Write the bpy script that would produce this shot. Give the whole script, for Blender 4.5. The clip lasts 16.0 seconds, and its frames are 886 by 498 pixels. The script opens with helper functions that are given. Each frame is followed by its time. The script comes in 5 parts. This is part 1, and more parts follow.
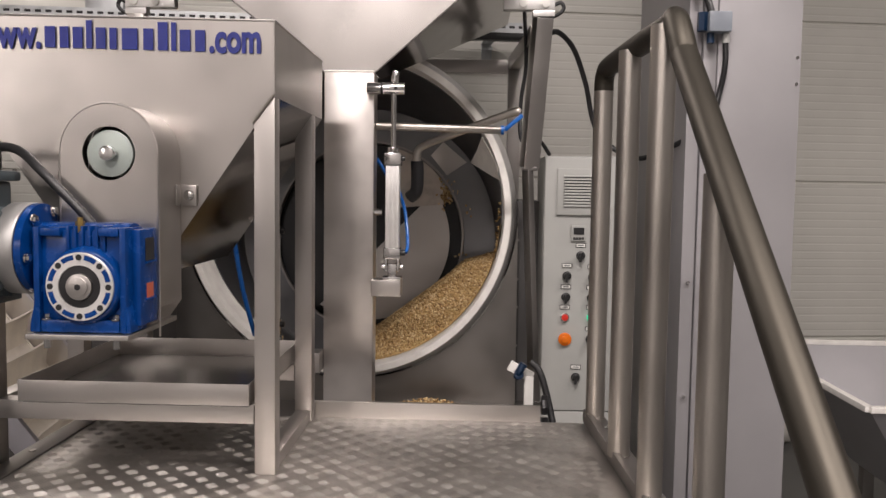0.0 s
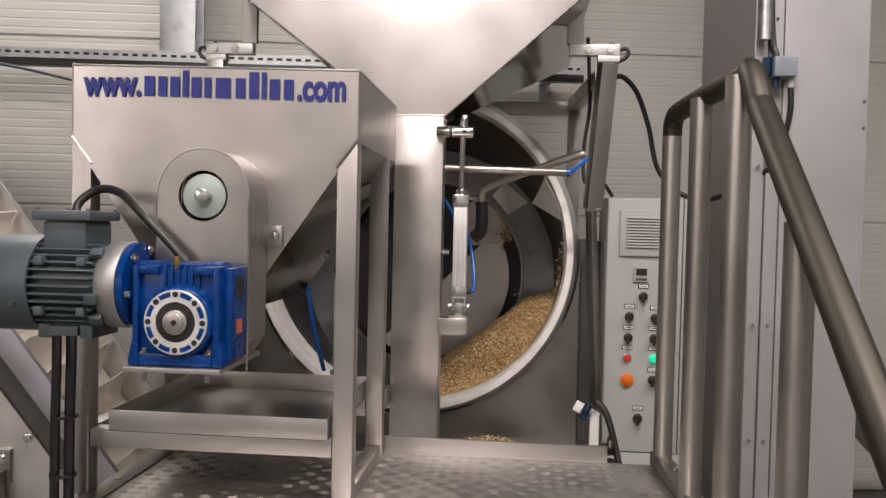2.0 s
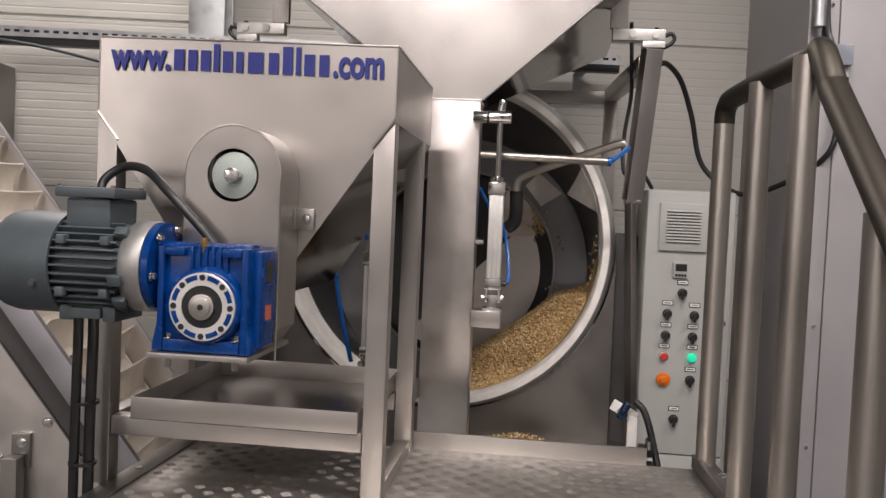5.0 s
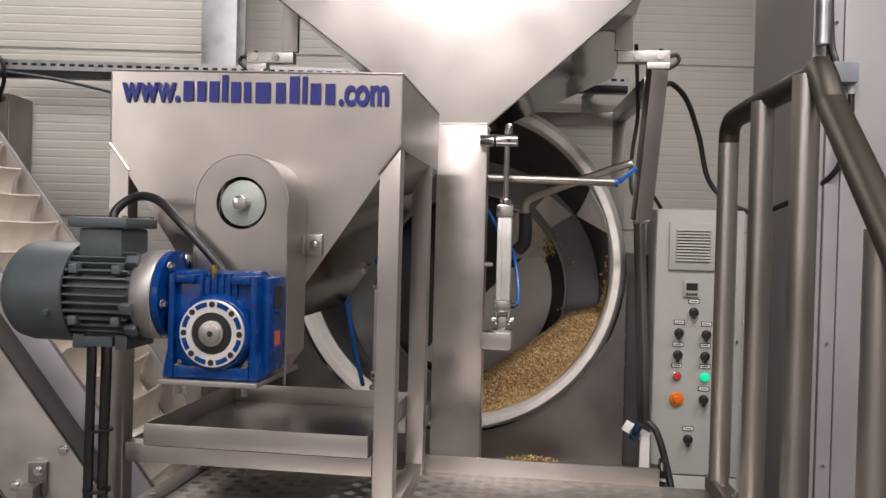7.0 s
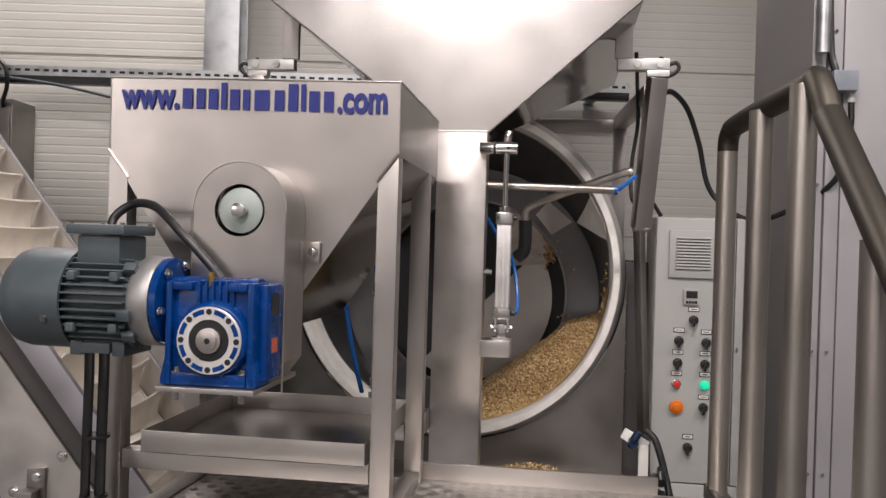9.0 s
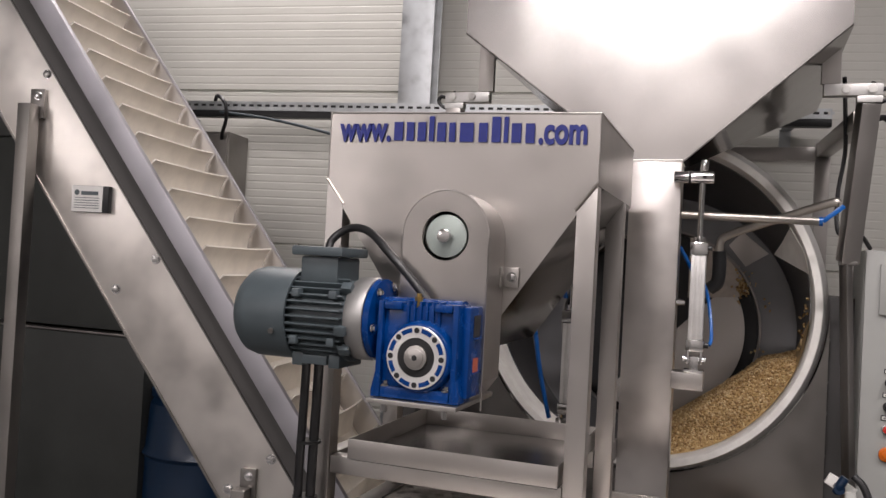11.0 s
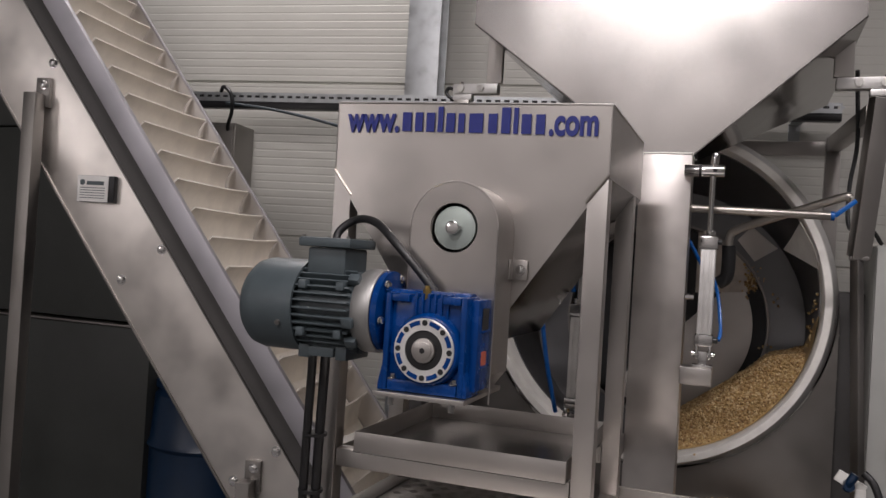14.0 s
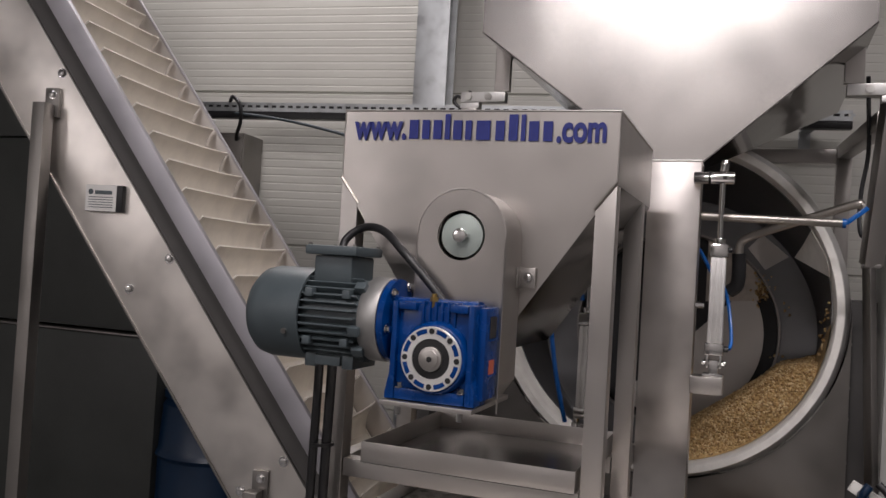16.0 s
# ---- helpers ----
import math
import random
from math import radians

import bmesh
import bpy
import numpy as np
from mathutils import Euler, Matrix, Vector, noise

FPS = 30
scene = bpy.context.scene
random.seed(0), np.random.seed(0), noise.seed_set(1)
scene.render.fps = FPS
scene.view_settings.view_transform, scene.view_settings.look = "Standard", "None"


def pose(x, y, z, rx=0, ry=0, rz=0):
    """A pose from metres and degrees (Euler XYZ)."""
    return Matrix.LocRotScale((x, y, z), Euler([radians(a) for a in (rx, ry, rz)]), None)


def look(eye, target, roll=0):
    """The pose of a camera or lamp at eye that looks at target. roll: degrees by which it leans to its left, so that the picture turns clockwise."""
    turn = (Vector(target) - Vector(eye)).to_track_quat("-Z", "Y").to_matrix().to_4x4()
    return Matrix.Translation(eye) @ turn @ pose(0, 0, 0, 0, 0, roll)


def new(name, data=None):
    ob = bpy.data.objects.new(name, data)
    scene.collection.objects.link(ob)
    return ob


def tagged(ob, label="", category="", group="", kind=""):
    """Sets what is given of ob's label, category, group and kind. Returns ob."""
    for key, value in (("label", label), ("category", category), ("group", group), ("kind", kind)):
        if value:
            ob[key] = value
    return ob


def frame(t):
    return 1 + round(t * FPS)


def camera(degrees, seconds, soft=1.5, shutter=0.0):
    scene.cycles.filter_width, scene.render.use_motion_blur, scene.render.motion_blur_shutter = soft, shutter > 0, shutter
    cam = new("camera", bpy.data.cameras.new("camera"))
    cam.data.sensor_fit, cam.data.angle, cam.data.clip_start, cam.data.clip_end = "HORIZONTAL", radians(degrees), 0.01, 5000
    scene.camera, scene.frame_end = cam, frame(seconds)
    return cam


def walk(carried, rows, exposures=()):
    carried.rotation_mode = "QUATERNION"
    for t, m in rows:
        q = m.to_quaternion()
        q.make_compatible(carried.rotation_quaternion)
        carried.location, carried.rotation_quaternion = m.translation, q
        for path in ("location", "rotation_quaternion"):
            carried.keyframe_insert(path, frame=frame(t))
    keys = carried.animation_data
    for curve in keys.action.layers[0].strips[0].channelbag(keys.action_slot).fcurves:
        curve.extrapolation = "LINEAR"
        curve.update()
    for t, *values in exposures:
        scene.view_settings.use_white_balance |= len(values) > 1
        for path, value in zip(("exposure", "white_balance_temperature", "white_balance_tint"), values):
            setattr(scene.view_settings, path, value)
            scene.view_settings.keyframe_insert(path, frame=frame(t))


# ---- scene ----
cam = camera(56.5, 16.0)
PATH = [
    (0, (0.015, 0.097, 1.538), (-0.05, 2.091, 1.393), 0.8),
    (0.5, (0.022, 0.091, 1.541), (-0.046, 2.085, 1.408), 0.3),
    (1, (0.032, 0.077, 1.549), (-0.031, 2.075, 1.465), -0.1),
    (1.5, (0.001, 0.048, 1.551), (-0.106, 2.045, 1.485), 0.3),
    (2, (-0.04, 0.045, 1.551), (-0.219, 2.036, 1.49), 1.3),
    (2.5, (-0.076, 0.072, 1.545), (-0.19, 2.067, 1.478), 1.4),
    (3, (-0.109, 0.098, 1.54), (-0.189, 2.096, 1.471), 1.6),
    (3.5, (-0.123, 0.102, 1.531), (-0.182, 2.1, 1.478), 1.2),
    (4, (-0.113, 0.108, 1.533), (-0.21, 2.105, 1.47), 1.3),
    (4.5, (-0.093, 0.116, 1.535), (-0.249, 2.109, 1.463), 2.2),
    (5, (-0.082, 0.126, 1.535), (-0.312, 2.111, 1.457), 2.5),
    (5.2, (-0.08, 0.134, 1.536), (-0.328, 2.117, 1.449), 2.7),
    (7.5, (-0.058, 0.107, 1.538), (-0.328, 2.089, 1.522), 1.4),
    (8, (-0.054, 0.104, 1.54), (-0.323, 2.085, 1.512), 1.6),
    (8.5, (-0.056, 0.109, 1.544), (-0.33, 2.09, 1.522), 1.5),
    (9, (-0.054, 0.114, 1.542), (-0.33, 2.095, 1.531), 1.7),
    (9.5, (-0.051, 0.11, 1.538), (-0.369, 2.084, 1.507), 1.9),
    (10, (-0.067, 0.086, 1.537), (-0.58, 2.019, 1.506), 2.7),
    (10.2, (-0.074, 0.073, 1.537), (-0.673, 1.981, 1.519), 3.3),
    (12.3, (-0.093, 0.047, 1.538), (-0.811, 1.913, 1.603), 3.3),
    (12.5, (-0.095, 0.058, 1.539), (-0.812, 1.924, 1.58), 3.4),
    (13, (-0.099, 0.063, 1.534), (-0.808, 1.933, 1.559), 3.4),
    (13.5, (-0.097, 0.067, 1.533), (-0.795, 1.941, 1.553), 3.5),
    (14, (-0.1, 0.067, 1.534), (-0.796, 1.942, 1.556), 3.5),
    (14.5, (-0.091, 0.072, 1.535), (-0.796, 1.943, 1.563), 3.4),
    (15, (-0.093, 0.078, 1.532), (-0.797, 1.95, 1.572), 3.3),
    (15.5, (-0.096, 0.079, 1.53), (-0.81, 1.947, 1.579), 3.4),
    (16, (-0.1, 0.079, 1.53), (-0.818, 1.945, 1.575), 3.4),
]
walk(cam, [(t, look(eye, target, roll)) for t, eye, target, roll in PATH],
     exposures=[(0.0, -0.06, 6500, 10), (4.5, -0.14, 6430, 10), (9.5, -0.08, 6320, 10), (10.2, -0.03, 6290, 10), (12.3, -0.73, 6180, 10), (16.0, -0.73, 6180, 10)])

# ---- light: a closed hall lit by unseen ceiling panels ----
world = bpy.data.worlds.new("hall_air")
world.use_nodes = True
world.node_tree.nodes["Background"].inputs[0].default_value = (0.75, 0.8, 0.9, 1)
world.node_tree.nodes["Background"].inputs[1].default_value = 0.005
scene.world = world
CEILING_Z = 5.2
# first follows the hopper's glare; the other four are invented fill lamps
LAMPS = [(-1.05, -3.1, 4.85, 270), (-5.0, -4.6, 3.3, 120), (0.2, 0.05, 4.5, 110), (2.7, 0.3, 4.5, 125), (-2.7, 3.6, 4.9, 92)]


# ---- materials ----
def nodes_of(name, rough=0.5, metal=0.0):
    m = bpy.data.materials.new(name)
    m.use_nodes = True
    nt = m.node_tree
    b = nt.nodes["Principled BSDF"]
    b.inputs["Roughness"].default_value = rough
    b.inputs["Metallic"].default_value = metal
    return m, nt, b


def add(nt, kind, **sets):
    n = nt.nodes.new(kind)
    for k, v in sets.items():
        n.inputs[k].default_value = v
    return n


def mapped(nt, scale):
    tc = nt.nodes.new("ShaderNodeTexCoord")
    mp = add(nt, "ShaderNodeMapping", Scale=scale)
    nt.links.new(tc.outputs["Object"], mp.inputs["Vector"])
    return mp.outputs["Vector"]


def ramp(nt, fac, stops):
    r = nt.nodes.new("ShaderNodeValToRGB")
    els = r.color_ramp.elements
    while len(els) < len(stops):
        els.new(0.5)
    for e, (p, c) in zip(els, stops):
        e.position, e.color = p, (*c, 1)
    nt.links.new(fac, r.inputs["Fac"])
    return r.outputs["Color"]


def mid(c, k):
    return tuple(min(1, v * k) for v in c)


def rough_range(nt, b, fac, lo, hi):
    r = add(nt, "ShaderNodeMapRange")
    r.inputs["To Min"].default_value, r.inputs["To Max"].default_value = lo, hi
    r.inputs["From Min"].default_value, r.inputs["From Max"].default_value = 0.3, 0.7
    nt.links.new(fac, r.inputs["Value"])
    nt.links.new(r.outputs["Result"], b.inputs["Roughness"])


def bump(nt, b, fac, strength, dist):
    n = add(nt, "ShaderNodeBump", Strength=strength, Distance=dist)
    nt.links.new(fac, n.inputs["Height"])
    nt.links.new(n.outputs["Normal"], b.inputs["Normal"])


def steel(name, color, rough=0.34, grain=(4, 4, 160), clouds=3.0, spread=0.1, relief=0.02, warp=0.0):
    """Satin stainless sheet: cloudy polish, fine brush lines along one axis."""
    m, nt, b = nodes_of(name, rough, 1.0)
    big = add(nt, "ShaderNodeTexNoise", Scale=clouds, Detail=2.0, Roughness=0.45)
    nt.links.new(mapped(nt, (1, 1, 1)), big.inputs["Vector"])
    fine = add(nt, "ShaderNodeTexNoise", Scale=1.0, Detail=3.0)
    nt.links.new(mapped(nt, grain), fine.inputs["Vector"])
    col = ramp(nt, big.outputs["Fac"], [(0.28, mid(color, 0.80)), (0.5, color), (0.72, mid(color, 1.10))])
    nt.links.new(col, b.inputs["Base Color"])
    mix = add(nt, "ShaderNodeMath")
    mix.operation = "ADD"
    fine_part = add(nt, "ShaderNodeMath")
    fine_part.operation = "MULTIPLY_ADD"
    fine_part.inputs[1].default_value, fine_part.inputs[2].default_value = 0.18, 0.41
    half = add(nt, "ShaderNodeMath")
    half.operation = "MULTIPLY"
    half.inputs[1].default_value = 0.5
    nt.links.new(big.outputs["Fac"], mix.inputs[0])
    nt.links.new(fine.outputs["Fac"], fine_part.inputs[0])
    nt.links.new(fine_part.outputs[0], mix.inputs[1])
    nt.links.new(mix.outputs[0], half.inputs[0])
    rough_range(nt, b, half.outputs[0], rough - spread, rough + spread)
    bump(nt, b, fine.outputs["Fac"], relief, 0.0006)
    if warp:
        # thin sheet is never quite flat: slow waves bend its reflections
        slow = add(nt, "ShaderNodeTexNoise", Scale=3.2, Detail=1.0)
        nt.links.new(mapped(nt, (1, 1, 1)), slow.inputs["Vector"])
        wave = add(nt, "ShaderNodeBump", Strength=warp, Distance=0.02)
        nt.links.new(slow.outputs["Fac"], wave.inputs["Height"])
        nt.links.new(wave.outputs["Normal"], b.inputs["Normal"].links[0].from_node.inputs["Normal"])
    return m


def paint(name, color, rough=0.45, scale=12.0, vary=0.12, relief=0.05, metal=0.0):
    """Painted or moulded surface with faint mottling and handling dirt."""
    m, nt, b = nodes_of(name, rough, metal)
    n = add(nt, "ShaderNodeTexNoise", Scale=scale, Detail=5.0, Roughness=0.6)
    nt.links.new(mapped(nt, (1, 1, 1)), n.inputs["Vector"])
    f = add(nt, "ShaderNodeTexNoise", Scale=scale * 18, Detail=2.0)
    nt.links.new(mapped(nt, (1, 1, 1)), f.inputs["Vector"])
    nt.links.new(ramp(nt, n.outputs["Fac"], [(0.3, mid(color, 1 - vary)), (0.7, mid(color, 1 + vary))]), b.inputs["Base Color"])
    rough_range(nt, b, n.outputs["Fac"], max(0.05, rough - 0.08), rough + 0.08)
    bump(nt, b, f.outputs["Fac"], relief, 0.0008)
    return m


def dusty(name, color, rough, metal):
    return paint(name, color, rough, 14, 0.1, 0.1, metal)


def glow(name, color, strength):
    m, nt, b = nodes_of(name, 0.4)
    b.inputs["Base Color"].default_value = (*color, 1)
    b.inputs["Emission Color"].default_value = (*color, 1)
    b.inputs["Emission Strength"].default_value = strength
    return m


STEEL_BRIGHT = steel("stainless_polished_sheet", (0.60, 0.575, 0.555), 0.25, clouds=4.5, spread=0.04, relief=0.01, warp=0.25)
STEEL_CHUTE = steel("stainless_stained_sheet", (0.67, 0.635, 0.605), 0.33, clouds=9, spread=0.07, relief=0.012, warp=0.3)
STEEL = steel("stainless_sheet", (0.50, 0.475, 0.45), 0.32, clouds=5.5, spread=0.07, relief=0.01, warp=0.35)
# handled plate steel; its colour is raised to stand for reflected wall light
STEEL_PLATE_LIT = steel("handled_plate_brightened", (0.84, 0.80, 0.755), 0.36, clouds=8, spread=0.085, relief=0.012, warp=0.5)
# mirror-finish hopper steel, near black: the undersides' shade is in its colour
STEEL_MIRROR_SHADED = steel("mill_finish_shaded", (0.15, 0.14, 0.13), 0.11, clouds=7, spread=0.05, warp=0.2)
STEEL_SOFT = steel("stainless_satin", (0.52, 0.495, 0.47), 0.38, grain=(120, 6, 6), warp=0.15)
STEEL_TUBE = steel("stainless_tube", (0.48, 0.45, 0.41), 0.38, grain=(60, 60, 60), spread=0.05)
# handrail steel coloured far below the posts' to hold down the lamp glare
STEEL_RAIL_DARKENED = steel("handrail_darkened_for_glare", (0.08, 0.073, 0.061), 0.5, grain=(60, 60, 60), spread=0.04)
STEEL_EDGE = steel("stainless_edge_rail", (0.50, 0.49, 0.52), 0.55, clouds=6)
STEEL_DARK = steel("stainless_dull", (0.29, 0.275, 0.26), 0.42, clouds=5)
BIN = paint("dark_bin_sheet", (0.040, 0.043, 0.040), 0.45, 3, 0.2)
# dark paint that also stands for shade on the flanks and under the rail
DARK_SHADE = paint("dark_shade_paint", (0.06, 0.057, 0.055), 0.5, 6, 0.15)
STEEL_LIP = dusty("stainless_lip", (0.92, 0.89, 0.84), 0.42, 0.2)
SCUFFED = steel("scuffed_wing", (0.50, 0.45, 0.40), 0.5, clouds=22, spread=0.08)
# drum steel with the shade of the interior in its base colour
STEEL_DRUM_SHADED = steel("drum_lining_shaded", (0.20, 0.20, 0.205), 0.45, clouds=6)
STEEL_TOWER = paint("tower_sheet", (0.40, 0.39, 0.40), 0.42, 2.5, 0.06, 0.02, 0.35)
CHROME = steel("bright_steel", (0.72, 0.71, 0.70), 0.16, spread=0.05)
ALU = dusty("cast_aluminium", (0.70, 0.69, 0.67), 0.42, 0.6)
CAST = dusty("cast_flange", (0.34, 0.335, 0.325), 0.45, 0.75)
TRAY = steel("stainless_tray", (0.36, 0.345, 0.33), 0.25, clouds=6, spread=0.05, warp=0.2)
GALV = steel("galvanised_steel", (0.55, 0.57, 0.58), 0.45, grain=(30, 30, 30), clouds=14)
TREAD = steel("tread_plate", (0.50, 0.475, 0.445), 0.46, grain=(40, 40, 40), clouds=7)
TREAD_MARK = steel("tread_worn_bright", (0.44, 0.42, 0.39), 0.45, grain=(40, 40, 40), clouds=9)
BLUE = paint("blue_enamel", (0.001, 0.034, 0.165), 0.24, 25, 0.2, 0.12)
BLUE.node_tree.nodes["Principled BSDF"].inputs["Specular IOR Level"].default_value = 0.3
SENSOR = paint("sensor_grey", (0.24, 0.265, 0.30), 0.4, 20, 0.08)
GREY = paint("motor_grey", (0.065, 0.082, 0.09), 0.42, 20, 0.12, 0.15)
CABINET = paint("cabinet_grey", (0.38, 0.385, 0.365), 0.5, 6, 0.05, 0.1)
WALL = paint("wall_panel_white", (0.60, 0.59, 0.54), 0.45, 1.5, 0.05, 0.02)
HALL = paint("hall_plaster", (0.36, 0.352, 0.34), 0.8, 2)
BELT = paint("cream_belt", (0.82, 0.77, 0.69), 0.42, 9, 0.1, 0.05)
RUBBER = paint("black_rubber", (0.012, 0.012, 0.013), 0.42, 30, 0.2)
BLACK = paint("black_plastic", (0.014, 0.014, 0.015), 0.35, 30, 0.2)
INK = paint("blue_lettering", (0.012, 0.02, 0.17), 0.4, 40, 0.1)
HOSE = paint("blue_hose", (0.006, 0.10, 0.38), 0.3, 30, 0.15)
WHITE = paint("white_label", (0.75, 0.74, 0.70), 0.5, 30, 0.05)
FLOOR = paint("floor_resin", (0.10, 0.099, 0.096), 0.4, 3, 0.25)
CEIL = paint("ceiling_sheet", (0.20, 0.20, 0.21), 0.6, 2)
BARREL = paint("barrel_blue", (0.003, 0.02, 0.055), 0.4, 8)
BRASS = paint("brass", (0.75, 0.52, 0.18), 0.3, 20, 0.1, 0.05, 1.0)
ZINC = paint("zinc_disc", (0.40, 0.45, 0.42), 0.45, 18, 0.08, 0.05, 0.55)
RED = paint("red_button", (0.55, 0.03, 0.02), 0.3)
ORANGE = paint("orange_button", (0.75, 0.17, 0.01), 0.3)
STICKER = paint("sticker_red", (0.45, 0.10, 0.05), 0.5)
GREEN = glow("green_lamp_lens", (0.01, 0.55, 0.30), 0.8)
LENS = glow("ceiling_diffuser", (1.0, 0.96, 0.9), 6.0)


def grain_material():
    m, nt, b = nodes_of("peanut_kernels", 0.55)
    geo = nt.nodes.new("ShaderNodeNewGeometry")
    col = ramp(nt, geo.outputs["Random Per Island"], [(0.0, (0.26, 0.15, 0.06)), (0.35, (0.46, 0.30, 0.125)), (0.7, (0.60, 0.43, 0.20)), (1.0, (0.75, 0.60, 0.36))])
    n = add(nt, "ShaderNodeTexNoise", Scale=260.0, Detail=2.0)
    nt.links.new(mapped(nt, (1, 1, 1)), n.inputs["Vector"])
    mx = nt.nodes.new("ShaderNodeMixRGB")
    mx.blend_type = "MULTIPLY"
    mx.inputs[0].default_value = 0.5
    nt.links.new(col, mx.inputs[1])
    nt.links.new(ramp(nt, n.outputs["Fac"], [(0.3, (0.6, 0.5, 0.4)), (0.6, (1, 1, 1))]), mx.inputs[2])
    nt.links.new(mx.outputs[0], b.inputs["Base Color"])
    bump(nt, b, n.outputs["Fac"], 0.3, 0.001)
    return m


KERNEL = grain_material()


# ---- modelling helpers ----
def thing(name, at, label, category, group="", kind=""):
    ob = new(name)
    ob.location = at
    ob.empty_display_size = 0.1
    return tagged(ob, label, category, group, kind)


def origin(ob):
    while ob.parent:
        ob = ob.parent
    return Vector(ob.location)


def finish(bm, material, off, angle=35):
    bmesh.ops.recalc_face_normals(bm, faces=bm.faces[:])
    bmesh.ops.translate(bm, verts=bm.verts[:], vec=-off)
    me = bpy.data.meshes.new("shape")
    bm.to_mesh(me)
    bm.free()
    me.materials.append(material)
    me.polygons.foreach_set("use_smooth", [True] * len(me.polygons))
    me.set_sharp_from_angle(angle=radians(angle))
    return me


def part(name, bm, material, parent, label="", angle=35):
    """One mesh under a thing or part; the bmesh is given in world metres."""
    ob = new(name, finish(bm, material, origin(parent), angle))
    ob.parent = parent
    if label:
        ob["label"] = label
    return ob


def solid(name, bm, material, label, category="", kind="", group="", angle=35):
    """A thing of one mesh, its origin at the middle of its base."""
    lo = Vector([min(v.co[i] for v in bm.verts) for i in range(3)])
    hi = Vector([max(v.co[i] for v in bm.verts) for i in range(3)])
    at = Vector(((lo.x + hi.x) / 2, (lo.y + hi.y) / 2, lo.z))
    ob = new(name, finish(bm, material, at, angle))
    ob.location = at
    return tagged(ob, label, category, group, kind)


def B():
    return bmesh.new()


def put(bm, fn):
    """Makes geometry in a bmesh of its own and joins it to bm."""
    t = bmesh.new()
    fn(t)
    me = bpy.data.meshes.new("t")
    t.to_mesh(me)
    t.free()
    bm.from_mesh(me)
    bpy.data.meshes.remove(me)
    return bm


def box(bm, lo, hi, bev=0.0, m=None):
    def f(t):
        bmesh.ops.create_cube(t, size=1)
        for v in t.verts:
            v.co = Vector([lo[i] + (v.co[i] + 0.5) * (hi[i] - lo[i]) for i in range(3)])
        if bev:
            bmesh.ops.bevel(t, geom=t.edges[:], offset=bev, segments=2, profile=0.6, affect="EDGES")
        if m:
            t.transform(m)
    return put(bm, f)


def cyl(bm, p, q, r, r2=None, seg=24, bev=0.0):
    p, q = Vector(p), Vector(q)
    d = q - p

    def f(t):
        bmesh.ops.create_cone(t, cap_ends=True, segments=seg, radius1=r, radius2=r if r2 is None else r2, depth=d.length)
        if bev:
            rims = [e for e in t.edges if abs(abs(e.verts[0].co.z) - d.length / 2) < 1e-6 and abs(e.verts[0].co.z - e.verts[1].co.z) < 1e-6]
            bmesh.ops.bevel(t, geom=rims, offset=bev, segments=2, profile=0.5, affect="EDGES")
        t.transform(Matrix.Translation((p + q) / 2) @ d.to_track_quat("Z", "Y").to_matrix().to_4x4())
    return put(bm, f)


def spin(bm, c, axis, profile, seg=48, a0=0.0, a1=360.0):
    """A turned solid: profile of (along the axis, radius), closed round."""
    ax = Vector(axis).normalized()
    q = ax.to_track_quat("Z", "Y").to_matrix()
    full = abs(a1 - a0) >= 360
    n = seg if full else seg + 1

    def f(t):
        rings = []
        for i in range(n):
            a = radians(a0 + (a1 - a0) * i / seg)
            rings.append([t.verts.new(Vector(c) + q @ Vector((r * math.cos(a), r * math.sin(a), h))) for h, r in profile])
        for i in range(n if full else n - 1):
            u, v = rings[i], rings[(i + 1) % n]
            for k in range(len(profile) - 1):
                t.faces.new((u[k], v[k], v[k + 1], u[k + 1]))
        bmesh.ops.remove_doubles(t, verts=t.verts[:], dist=1e-6)
    return put(bm, f)


def prism(bm, pts, vec, bev=0.0):
    """A plate: a flat outline pushed along vec."""
    def f(t):
        face = t.faces.new([t.verts.new(p) for p in pts])
        ret = bmesh.ops.extrude_face_region(t, geom=[face])
        bmesh.ops.translate(t, verts=[g for g in ret["geom"] if isinstance(g, bmesh.types.BMVert)], vec=vec)
        if bev:
            bmesh.ops.recalc_face_normals(t, faces=t.faces[:])
            bmesh.ops.bevel(t, geom=t.edges[:], offset=bev, segments=2, profile=0.6, affect="EDGES")
    return put(bm, f)


